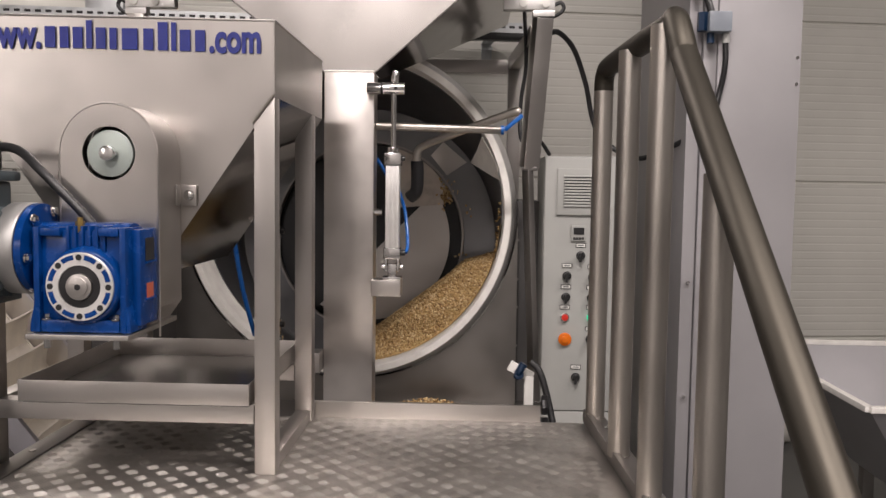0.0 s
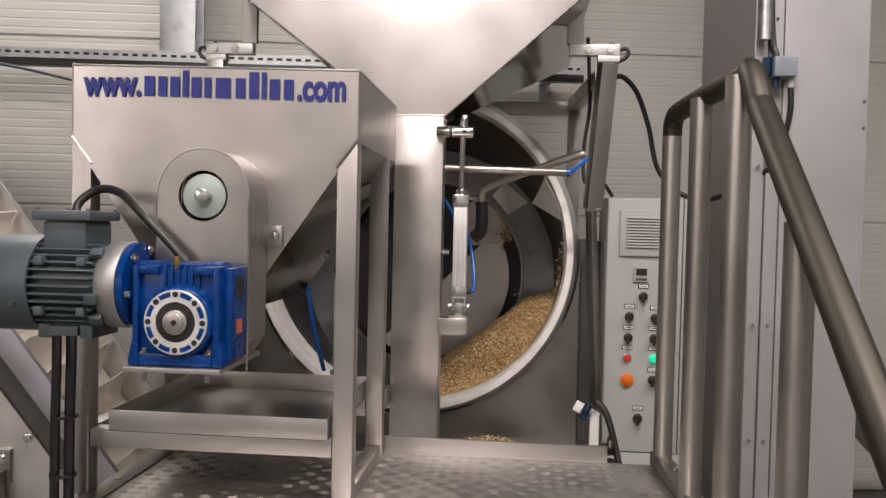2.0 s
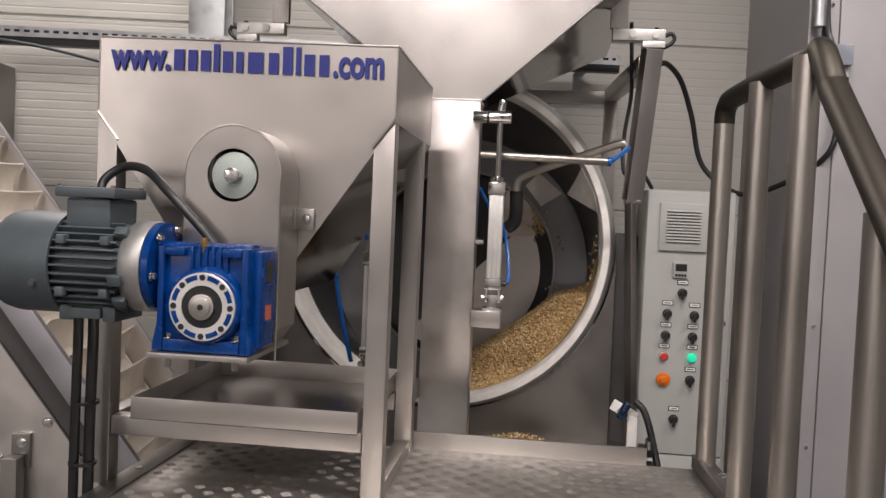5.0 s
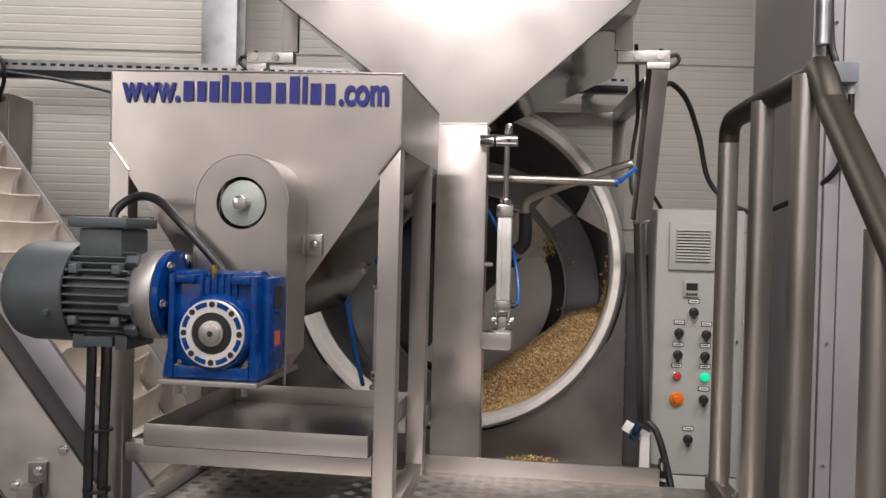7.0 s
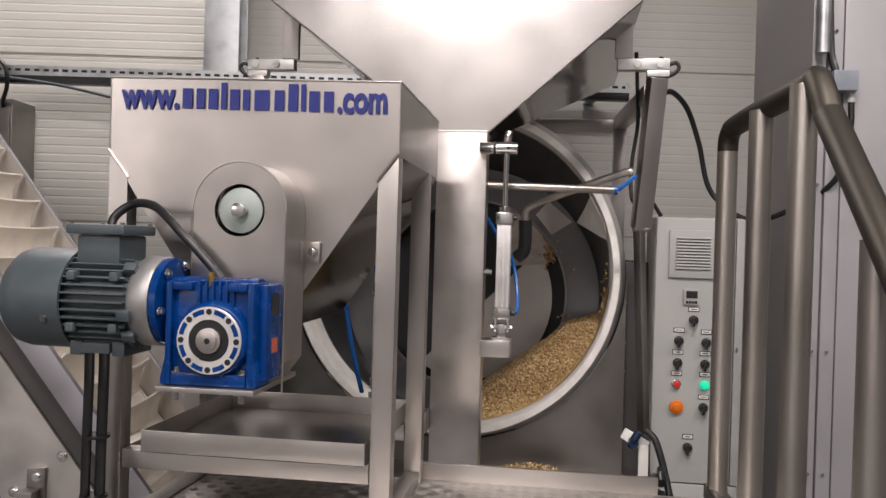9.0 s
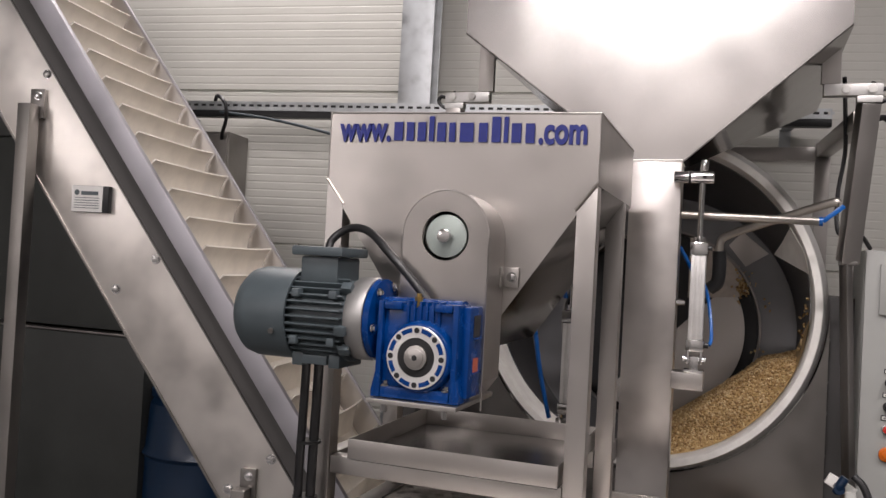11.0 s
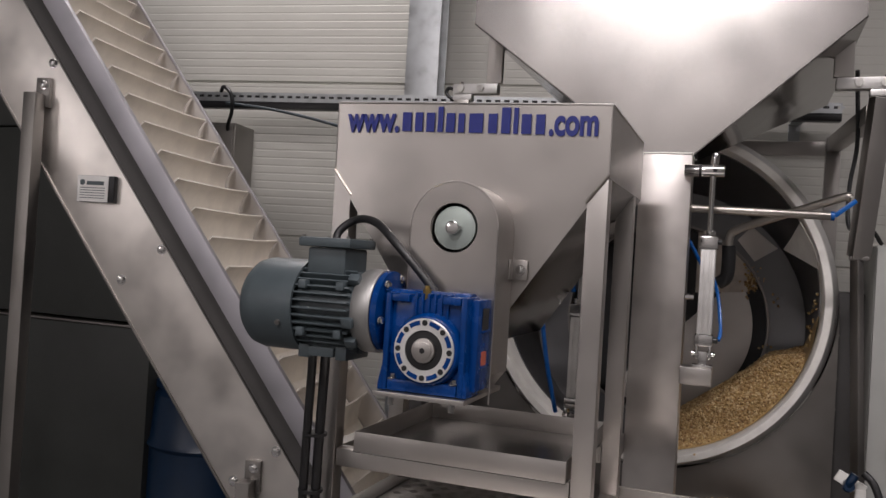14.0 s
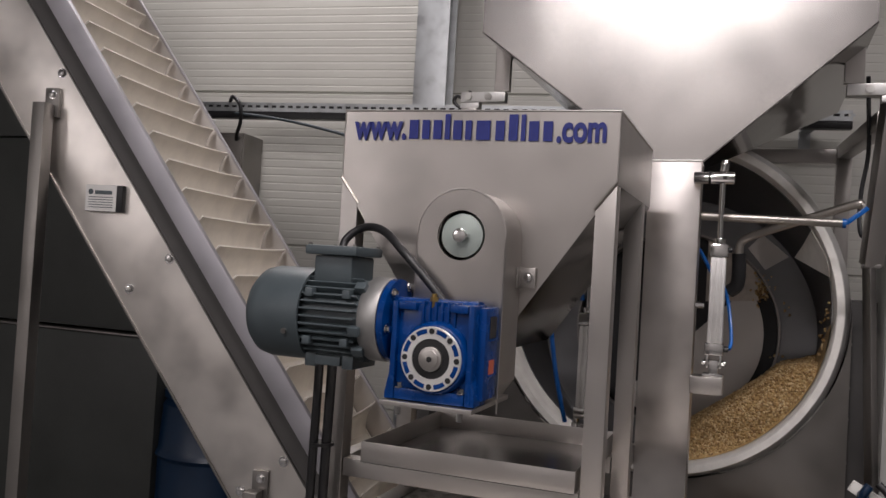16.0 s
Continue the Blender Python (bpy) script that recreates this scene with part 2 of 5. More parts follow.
def sweep(bm, path, r, seg=12, steps=6, smooth=True):
    """A round bar or hose along a path (Catmull-Rom through the points)."""
    P = [Vector(p) for p in path]
    pts = []
    if smooth and len(P) > 2:
        Q = [2 * P[0] - P[1], *P, 2 * P[-1] - P[-2]]
        for i in range(1, len(Q) - 2):
            a, b, c, d = Q[i - 1:i + 3]
            for k in range(steps):
                u = k / steps
                pts.append(0.5 * (2 * b + (c - a) * u + (2 * a - 5 * b + 4 * c - d) * u * u + (3 * b - a - 3 * c + d) * u ** 3))
        pts.append(P[-1])
    else:
        pts = P

    def f(t):
        up = None
        rings = []
        for i, p in enumerate(pts):
            d = (pts[min(i + 1, len(pts) - 1)] - pts[max(i - 1, 0)]).normalized()
            if up is None:
                up = d.orthogonal().normalized()
            up = (up - d * up.dot(d)).normalized()
            s = d.cross(up)
            rings.append([t.verts.new(p + r * (math.cos(a) * up + math.sin(a) * s)) for a in (2 * math.pi * k / seg for k in range(seg))])
        for u, v in zip(rings, rings[1:]):
            for k in range(seg):
                t.faces.new((u[k], u[(k + 1) % seg], v[(k + 1) % seg], v[k]))
        t.faces.new(rings[0])
        t.faces.new(rings[-1])
    return put(bm, f)


def bar(bm, p, q, w, h, bev=0.003):
    """A square tube from p to q, w wide and h high."""
    p, q = Vector(p), Vector(q)
    d = q - p
    m = Matrix.Translation(p) @ d.to_track_quat("Y", "Z").to_matrix().to_4x4()
    return box(bm, (-w / 2, 0, -h / 2), (w / 2, d.length, h / 2), bev, m)


def bolt(bm, p, n, r=0.008, h=0.006):
    """A hexagon head on a washer."""
    p, n = Vector(p), Vector(n).normalized()
    cyl(bm, p, p + n * 0.0018, r * 1.45, seg=16)
    return cyl(bm, p + n * 0.0018, p + n * (0.0018 + h), r, seg=6, bev=0.0008)


def letters(text, x, z, size, y, parent, material, right=False, squeeze=1.0):
    cu = bpy.data.curves.new("t", "FONT")
    cu.body, cu.size, cu.extrude, cu.offset = text, size, 0.0006, size * 0.034
    ob = bpy.data.objects.new("t", cu)
    scene.collection.objects.link(ob)
    bpy.context.view_layer.update()
    me = bpy.data.meshes.new_from_object(ob.evaluated_get(bpy.context.evaluated_depsgraph_get()))
    bpy.data.objects.remove(ob)
    me.transform(Matrix.Diagonal((squeeze, 1, 1, 1)))
    w = max(v.co.x for v in me.vertices)
    x = x - w if right else x
    me.transform(Matrix.Translation(Vector((x, y, z)) - origin(parent)) @ Matrix.Rotation(radians(90), 4, "X"))
    me.materials.clear()
    me.materials.append(material)
    out = new("lettering", me)
    out.parent = parent
    return w


# ---- the hall ----
WALL_Y = 4.62
# the back wall and what hangs on it stand a little turned to the machines
TURNED = Matrix.Translation((-1.9, 4.55, 0)) @ Matrix.Rotation(radians(8.0), 4, "Z") @ Matrix.Translation((1.9, -4.55, 0))


def turned(ob):
    ob.matrix_basis = TURNED @ ob.matrix_basis
    return ob


def hall():
    solid("floor", box(B(), (-7, -5, -0.1), (7, 6.6, 0)), FLOOR, "dark grey resin floor of a factory hall", kind="structure")
    solid("ceiling", box(B(), (-7, -5, CEILING_Z), (7, 6.6, CEILING_Z + 0.1)), CEIL, "pale sheet ceiling of the hall", kind="structure")
    solid("wall_left", box(B(), (-7.1, -5, 0), (-7, 6.6, CEILING_Z)), HALL, "plain pale hall wall", kind="structure")
    solid("wall_right", box(B(), (7, -5, 0), (7.1, 6.6, CEILING_Z)), HALL, "plain pale hall wall", kind="structure")
    solid("wall_front", box(B(), (-7, -5.1, 0), (7, -5, CEILING_Z)), HALL, "plain pale hall wall", kind="structure")
    back = solid("wall_back", box(B(), (-7.2, WALL_Y + 0.013, 0), (9.4, WALL_Y + 0.15, CEILING_Z)), WALL, "cream sandwich panel wall with fine horizontal ribs", kind="structure")
    seams = [0.0, 0.66, 1.61, 2.56, 3.51, CEILING_Z]
    for z0, z1 in zip(seams, seams[1:]):
        prof = [(z0 + 0.004, 0.012), (z0 + 0.010, 0.0)]
        z = z0 + 0.045
        while z < z1 - 0.03:
            prof += [(z - 0.006, 0.0), (z - 0.003, 0.0010), (z + 0.003, 0.0010), (z + 0.006, 0.0)]
            z += 0.0485
        prof += [(z1 - 0.010, 0.0), (z1 - 0.004, 0.012)]
        bm = B()
        rows = [[bm.verts.new((x, WALL_Y + d, z)) for z, d in prof] for x in (-7.2, 9.4)]
        for k in range(len(prof) - 1):
            bm.faces.new((rows[0][k], rows[1][k], rows[1][k + 1], rows[0][k + 1]))
        part("wall_panel", bm, WALL, back, angle=15)
    turned(back)


def ceiling_lights():
    for x, y, z, power in LAMPS:
        t = thing("ceiling_light", (x, y, z - 0.07), "unseen long white ceiling light panel with a glowing diffuser", "ceiling light", "ceiling lights")
        part("frame", box(B(), (x - 0.75, y - 0.25, z - 0.06), (x + 0.75, y + 0.25, z), 0.006), WHITE, t)
        part("diffuser", box(B(), (x - 0.72, y - 0.22, z - 0.07), (x + 0.72, y + 0.22, z - 0.062)), LENS, t)
        for dx in (-0.6, 0.6):
            part("hanger", cyl(B(), (x + dx, y, z), (x + dx, y, CEILING_Z), 0.006, seg=8), GALV, t)
        la = bpy.data.lights.new("panel_light", "AREA")
        la.shape, la.size, la.size_y, la.energy, la.color = "RECTANGLE", 1.4, 0.44, power, (1.0, 0.892, 0.863)
        lo = new("panel_light", la)
        lo.location = (x, y, z - 0.08)


def steel_column():
    bm = B()
    x0, x1, y0, y1 = -2.02, -1.83, 4.40, 4.60
    box(bm, (x0, y0, 0), (x1, y0 + 0.010, CEILING_Z), 0.002)
    box(bm, (x0, y1 - 0.010, 0), (x1, y1, CEILING_Z), 0.002)
    box(bm, ((x0 + x1) / 2 - 0.004, y0 + 0.010, 0), ((x0 + x1) / 2 + 0.004, y1 - 0.010, CEILING_Z))
    turned(solid("steel_column", bm, GALV, "galvanised steel column standing before the wall", "column", kind="structure"))


def cable_tray():
    x0, x1, y, z = -4.2, 0.28, 4.28, 2.375
    t = thing("cable_tray", (0, y, z), "perforated galvanised cable tray along the wall", "cable tray")
    bm = B()
    n = int((x1 - x0) / 0.05)
    # front flange, slotted
    box(bm, (x0, y, z + 0.036), (x1, y + 0.003, z + 0.052))
    box(bm, (x0, y, z), (x1, y + 0.003, z + 0.022))
    for i in range(n + 1):
        x = x0 + i * (x1 - x0) / n
        box(bm, (x - 0.010, y, z + 0.022), (x + 0.010, y + 0.003, z + 0.036))
    part("flange", bm, GALV, t)
    # black box paints the shade along the tray's underside
    part("tray_shade_strip", box(B(), (x0, y - 0.002, z - 0.040), (x1, y + 0.05, z - 0.001), 0.002), BLACK, t, "black strip standing for the tray's shaded underside")
    part("bed", box(B(), (x0, y + 0.003, z), (x1, y + 0.12, z + 0.003)), GALV, t)
    part("flange", box(B(), (x0, y + 0.12, z), (x1, y + 0.123, z + 0.052)), GALV, t)
    for x in (-3.4, -2.4, -1.2, 0.12):
        bm = B()
        box(bm, (x - 0.03, y + 0.02, z - 0.006), (x + 0.03, WALL_Y, z - 0.001))
        box(bm, (x - 0.03, WALL_Y - 0.006, z - 0.12), (x + 0.03, WALL_Y - 0.001, z - 0.006))
        part("bracket", bm, GALV, t)
    turned(t)
    bm = B()
    sweep(bm, [(-4.2, 4.34, 2.400), (-2.6, 4.35, 2.398), (-1, 4.34, 2.401), (0.24, 4.36, 2.399)], 0.014, 10, 8)
    sweep(bm, [(-4.2, 4.37, 2.395), (-2.0, 4.38, 2.394), (0.2, 4.37, 2.397)], 0.012, 10, 8)
    # third run is added behind the flange so its slots look dark
    sweep(bm, [(-4.2, 4.297, 2.404), (-2.0, 4.298, 2.404), (0.26, 4.297, 2.404)], 0.0125, 10, 8)
    turned(solid("power_cable", bm, RUBBER, "black cables in the cable tray, one added to darken the slots", "cable"))
    bm = B()
    sweep(bm, [(-3.12, 4.32, 2.415), (-3.06, 4.24, 2.450), (-3.00, 4.22, 2.40), (-3.00, 4.24, 2.31), (-3.05, 4.30, 2.24), (-3.10, 4.40, 2.20)], 0.011, 10)
    turned(solid("power_cable", bm, RUBBER, "black cable looping from the tray to a wall box", "cable"))
    bm = B()
    sweep(bm, [(-3.05, 4.26, 2.36), (-2.75, 4.26, 2.325), (-2.45, 4.25, 2.265), (-2.2, 4.24, 2.20), (-1.95, 4.24, 2.13)], 0.009, 10)
    turned(solid("power_cable", bm, GREY, "grey sheathed cable hanging below the tray", "cable"))


def wall_box():
    t = thing("junction_box", (-3.1, 4.4, 1.4), "grey sheet steel electrical box fixed on the wall", "electrical box")
    part("body", box(B(), (-3.36, 4.36, 1.40), (-3.03, 4.61, 2.26), 0.006), STEEL_DARK, t)
    part("door", box(B(), (-3.35, 4.345, 1.42), (-3.04, 4.358, 2.24), 0.004), STEEL_DARK, t)
    turned(t)


# ---- the platform with its guard rail ----
DECK = 0.967


def platform():
    x0, x1, y0, y1 = -0.93, 0.345, 1.36, 2.105
    t = thing("platform", (-0.3, 1.7, 0), "raised aluminium tread plate platform on steel posts", "platform", kind="structure")
    part("deck_plate", box(B(), (x0, y0, DECK - 0.006), (x1, y1, DECK), 0.001), TREAD, t)
    for x in (x0 + 0.03, x1 - 0.03):
        for y in (y0 + 0.04, y1 - 0.04):
            part("post", box(B(), (x - 0.025, y - 0.025, 0), (x + 0.025, y + 0.025, DECK - 0.046), 0.003), STEEL_SOFT, t)
    for lo, hi in (((x0, y0, DECK - 0.046), (x1, y0 + 0.04, DECK - 0.006)), ((x0, y1 - 0.04, DECK - 0.046), (x1, y1, DECK - 0.006))):
        part("beam", box(B(), lo, hi, 0.003), STEEL_SOFT, t)
    part("upstand", box(B(), (-0.40, y1, DECK - 0.03), (0.196, y1 + 0.012, DECK + 0.040), 0.002), STEEL_SOFT, t, "bright folded steel lip at the platform's end")
    # folded edge on the open side, with its screws
    bm = B()
    box(bm, (x0, y0, DECK + 0.0005), (x0 + 0.05, y1, DECK + 0.004), 0.001)
    part("edge_strip", bm, STEEL_DARK, t)
    for y in (1.5, 1.78, 2.02):
        part("screw", cyl(B(), (x0 + 0.025, y, DECK + 0.004), (x0 + 0.025, y, DECK + 0.008), 0.007, seg=12), CHROME, t)
    # raised treads: groups of five short bars, turned in alternate cells
    def mark(turn):
        bm = B()
        for k in range(5):
            o = (k - 2) * 0.0050
            ln = 0.024 - abs(k - 2) * 0.001
            vs = [bm.verts.new(p) for p in ((-ln / 2, o - 0.0012, 0), (ln / 2, o - 0.0012, 0), (ln / 2, o + 0.0012, 0), (-ln / 2, o + 0.0012, 0),
                                            (-ln / 2 + 0.004, o - 0.0005, 0.0007), (ln / 2 - 0.004, o - 0.0005, 0.0007), (ln / 2 - 0.004, o + 0.0005, 0.0007), (-ln / 2 + 0.004, o + 0.0005, 0.0007))]
            for f in ((0, 1, 5, 4), (1, 2, 6, 5), (2, 3, 7, 6), (3, 0, 4, 7), (4, 5, 6, 7)):
                bm.faces.new([vs[i] for i in f])
        bm.transform(Matrix.Rotation(radians(turn), 4, "Z"))
        me = bpy.data.meshes.new("tread_mark")
        bm.to_mesh(me)
        bm.free()
        me.materials.append(TREAD_MARK)
        return me
    # the nearest open stretch as single pieces, the rest of the pattern in one mesh
    kinds = (mark(42), mark(-42))
    base = Vector(t.location)
    V, F = [], []
    px, py = 0.0300, 0.0310
    nx, ny = int((x1 - x0 - 0.08) / px), int((y1 - y0 - 0.02) / py)
    for i in range(nx):
        for j in range(ny):
            at = Vector((x0 + 0.07 + i * px, y1 - 0.022 - j * py, DECK)) - base
            me = kinds[(i + j) % 2]
            if at.x + base.x > -0.26 and at.y + base.y > 1.62 and at.x + base.x < 0.32:
                ob = new("tread_mark", me)
                ob.parent = t
                ob.location = at
            else:
                k = len(V)
                V += [tuple(v.co + at) for v in me.vertices]
                F += [[k + q for q in p.vertices] for p in me.polygons]
    rest = bpy.data.meshes.new("tread_pattern")
    rest.from_pydata(V, [], F)
    rest.materials.append(TREAD_MARK)
    ob = tagged(new("tread_pattern", rest), "raised five-bar tread marks on the platform plate", "tread marks", kind="stuff")
    ob.location = base


def guard_rail():
    t = thing("guard_rail", (0.345, 1.6, DECK), "brushed stainless tube guard rail on the platform edge", "guard rail")
    R = 0.0228
    xf, yf, xa, ya = 0.326, 2.083, 0.359, 1.545
    top_f, top_a = 1.820, 1.832
    # far post and top run
    bm = B()
    sweep(bm, [(xf, yf, DECK + 0.02), (xf, yf, top_f - 0.04)], R, 20, smooth=False)
    part("post", bm, STEEL_TUBE, t)
    bm = B()
    sweep(bm, [(xf, yf, top_f - 0.045), (xf, yf - 0.004, top_f - 0.02), (xf + 0.002, yf - 0.02, top_f - 0.002), (xf + 0.005, yf - 0.06, top_f + 0.006),
               (xf + 0.02, yf - 0.30, top_f + 0.009), (xa, ya + 0.03, top_a - 0.004), (xa + 0.001, ya, top_a), (xa + 0.002, ya - 0.03, top_a - 0.028),
               (xa + 0.004, ya - 0.06, top_a - 0.070)], R, 20, 6)
    part("top_rail", bm, STEEL_RAIL_DARKENED, t)
    bm = B()
    sweep(bm, [(xa + 0.004, ya - 0.06, top_a - 0.070), (0.372, 0.60, 1.009)], R + 0.0006, 20, smooth=False)
    part("stair_rail", bm, STEEL_RAIL_DARKENED, t)
    for x, y, z0, z1 in ((0.333, 1.800, DECK + 0.02, 1.822), (0.345, 1.560, DECK + 0.02, 1.826), (0.366, 1.275, 0.88, 1.565)):
        bm = B()
        sweep(bm, [(x, y, z0), (x, y, z1)], R, 20, smooth=False)
        part("post", bm, STEEL_TUBE, t)
    bm = B()
    prism(bm, [(0.302, 2.12, DECK), (0.318, 2.12, DECK), (0.352, 1.38, DECK), (0.336, 1.38, DECK)], (0, 0, 0.032), 0.002)
    prism(bm, [(0.318, 2.12, DECK + 0.014), (0.35, 2.12, DECK + 0.014), (0.385, 1.38, DECK + 0.014), (0.352, 1.38, DECK + 0.014)], (0, 0, 0.008), 0.002)
    part("kick_plate", bm, STEEL_DARK, t)
    bm = B()
    prism(bm, [(0.352, 1.36, DECK + 0.01), (0.352, 0.34, 0.02), (0.352, 0.34, 0.0), (0.352, 0.58, 0.0), (0.352, 1.36, 0.72)], (0.012, 0, 0))
    part("stringer", bm, STEEL_SOFT, t)
    bm = B()
    bolt(bm, (0.347, 1.99, DECK + 0.022), (0, 0, 1))
    part("screw", bm, CHROME, t)


# ---- feed hopper on its leg frame ----
HX0, HX1, HY0, HY1 = -0.965, -0.364, 1.686, 2.19
HZL, HZR = 1.863, 1.854


def shell(bm, faces, thick):
    def f(t):
        for poly in faces:
            t.faces.new([t.verts.new(p) for p in poly])
        bmesh.ops.remove_doubles(t, verts=t.verts[:], dist=1e-5)
        bmesh.ops.recalc_face_normals(t, faces=t.faces[:])
        bmesh.ops.solidify(t, geom=t.faces[:], thickness=thick)
    return put(bm, f)


def feed_hopper():
    t = thing("feed_hopper", (-0.664, 1.93, DECK), "brushed stainless feed hopper on a square tube frame", "hopper")
    zs, zb = 1.710, 1.36
    xc = -0.664
    xl, xr = xc - 0.06, xc + 0.06
    y0, y1 = HY0, HY1
    A = [(HX0, HZL), (HX0, zs), (xl, zb), (xr, zb), (HX1, zs), (HX1, HZR)]
    faces = [[(x, y0, z) for x, z in A], [(x, y1, z) for x, z in A]]
    for (xa, za), (xb, zb2) in (A[0:2], A[2:4], A[4:6]):
        faces.append([(xa, y0, za), (xb, y0, zb2), (xb, y1, zb2), (xa, y1, za)])
    part("body", shell(B(), faces, 0.003), STEEL, t)
    # slopes take the darkened steel, for the shade under the hopper
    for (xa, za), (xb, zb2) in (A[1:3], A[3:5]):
        part("slope_sheet", shell(B(), [[(xa, y0 + 0.001, za), (xb, y0 + 0.001, zb2), (xb, y1 - 0.001, zb2), (xa, y1 - 0.001, za)]], 0.003), STEEL_MIRROR_SHADED, t, "mirror-finish sloped hopper sheet, coloured dark for the shade beneath")
    # welded edge beads along the folds
    bm = B()
    for x, z in ((HX0, HZL), (HX1, HZR)):
        cyl(bm, (x, y0, zs), (x, y0, z), 0.0016, seg=8)
        cyl(bm, (x, y0, z), (x, y1, z), 0.0022, seg=8)
    cyl(bm, (HX0, y0, HZL), (HX1, y0, HZR), 0.0022, seg=8)
    part("edge_bead", bm, STEEL_SOFT, t)
    # legs and ties
    for x0 in (HX0, HX1 - 0.041):
        for ya in (y0 - 0.001, 2.06):
            hi, lo = (zs, zs - 0.052) if x0 < xc else (zs - 0.052, zs)
            part("leg", prism(B(), [(x0, ya, DECK), (x0 + 0.041, ya, DECK), (x0 + 0.041, ya, lo), (x0, ya, hi)], (0, 0.041, 0), 0.002), STEEL_SOFT, t)
    for x0 in (HX0, HX1 - 0.041):
        s = 1 if x0 < xc else -1
        xi = x0 if s > 0 else x0 + 0.041
        bm = B()
        cyl(bm, (xi, y0 - 0.003, zs + 0.005), (xi + s * 0.043, y0 - 0.003, zs - 0.050), 0.0028, seg=8)
        part("weld_bead", bm, STEEL_TUBE, t)
    part("cross_tube", box(B(), (HX0 + 0.043, y0 + 0.002, 1.068), (HX1 - 0.043, y0 + 0.038, 1.107), 0.003), STEEL_SOFT, t)
    part("cross_tube", box(B(), (HX0 + 0.043, 2.062, 1.067), (HX1 - 0.043, 2.098, 1.106), 0.003), STEEL_SOFT, t)
    part("side_tube", box(B(), (HX0 + 0.003, y0 + 0.042, 1.067), (HX0 + 0.038, 2.058, 1.106), 0.003), STEEL_SOFT, t)
    part("side_tube", box(B(), (HX1 - 0.038, y0 + 0.042, DECK + 0.001), (HX1 - 0.003, 2.058, DECK + 0.03), 0.003), STEEL_SOFT, t)
    # chain guard, a domed box over the shaft
    cx, cz, r = -0.639, 1.594, 0.0905
    out = [(cx + r * math.cos(a), cz + r * math.sin(a)) for a in (math.pi * k / 28 for k in range(29))]
    out = [(cx + r, 1.262), *out, (cx - r, 1.262)]
    hole = [(cx + 0.0485 * math.cos(2 * math.pi * k / 40), cz + 0.0485 * math.sin(2 * math.pi * k / 40)) for k in range(40)]
    bm = B()
    # front plate with a round hole: outline and hole joined in one ring of faces
    yg = 1.572

    def plate(tb):
        angs = [math.atan2(z - cz, x - cx) for x, z in hole]
        outer = []
        for a in angs:
            dx, dz = math.cos(a), math.sin(a)
            if dz >= 0:
                outer.append((cx + r * dx, cz + r * dz))
            else:
                k = min(r / abs(dx) if abs(dx) > 1e-6 else 9, (cz - 1.262) / -dz)
                outer.append((cx + k * dx, cz + k * dz))
        ho = [tb.verts.new((x, yg, z)) for x, z in hole]
        ou = [tb.verts.new((x, yg, z)) for x, z in outer]
        hb = [tb.verts.new((x, yg + 0.004, z)) for x, z in hole]
        ob = [tb.verts.new((x, HY0 - 0.001, z)) for x, z in outer]
        n = len(hole)
        for i in range(n):
            j = (i + 1) % n
            tb.faces.new((ho[i], ho[j], ou[j], ou[i]))
            tb.faces.new((ho[i], ho[j], hb[j], hb[i]))
            tb.faces.new((ou[i], ou[j], ob[j], ob[i]))
    put(bm, plate)
    guard = part("chain_guard", bm, STEEL, t, "domed stainless chain guard with a round hole")
    bm = B()
    for k in range(28):
        a, b = math.pi * k / 28, math.pi * (k + 1) / 28
        cyl(bm, (cx + r * math.cos(a), yg, cz + r * math.sin(a)), (cx + r * math.cos(b), yg, cz + r * math.sin(b)), 0.0018, seg=6)
    for s in (-1, 1):
        cyl(bm, (cx + s * r, yg, 1.262), (cx + s * r, yg, cz), 0.0018, seg=6)
    part("weld_seam", bm, STEEL_SOFT, guard)
    # black disc paints the shade seen through the guard's hole
    part("guard_shade_disc", cyl(B(), (cx, yg + 0.055, cz), (cx, yg + 0.06, cz), 0.06, seg=32), BLACK, t, "black disc standing for the shade inside the guard")
    part("bearing_disc", cyl(B(), (cx, yg + 0.006, cz), (cx, yg + 0.05, cz), 0.0425, seg=40, bev=0.001), ZINC, t, "grey zinc disc")
    bm = cyl(B(), (cx, yg - 0.012, cz), (cx, yg + 0.004, cz), 0.0135, seg=28, bev=0.0015)
    box(bm, (cx + 0.010, yg - 0.008, cz - 0.003), (cx + 0.0155, yg + 0.005, cz + 0.003))
    part("shaft_end", bm, CHROME, t)
    bm = box(B(), (cx + r, 1.675, 1.499), (cx + r + 0.034, 1.683, 1.539), 0.001)
    box(bm, (cx + r, 1.655, 1.499), (cx + r + 0.004, 1.682, 1.539), 0.001)
    lug = part("guard_lug", bm, STEEL_SOFT, t)
    part("screw", bolt(B(), (cx + r + 0.02, 1.675, 1.519), (0, -1, 0), 0.0075), CHROME, lug)
    # lettering across the front: address ends as letters, the name as plain bars
    y = HY0 - 0.0036
    size, z = 0.0770, 1.797
    w1 = letters("www.", -0.938, z + 0.003, size, y, t, INK, squeeze=0.665)
    end = -0.390
    w2 = letters(".com", end, z - 0.003, size, y, t, INK, True, squeeze=0.665)
    a, b = -0.938 + w1 + 0.003, end - w2 - 0.003
    widths = (0.60, 0.50, 0.55, 0.34, 0.56, 0.40, 0.88, 0.56, 0.56, 0.28, 0.60, 0.56)
    tall = (3, 8, 9)
    k = (b - a) / sum(widths)
    xh = 0.0405
    x = a
    for i, w in enumerate(widths):
        top = xh * 1.32 if i in tall else xh
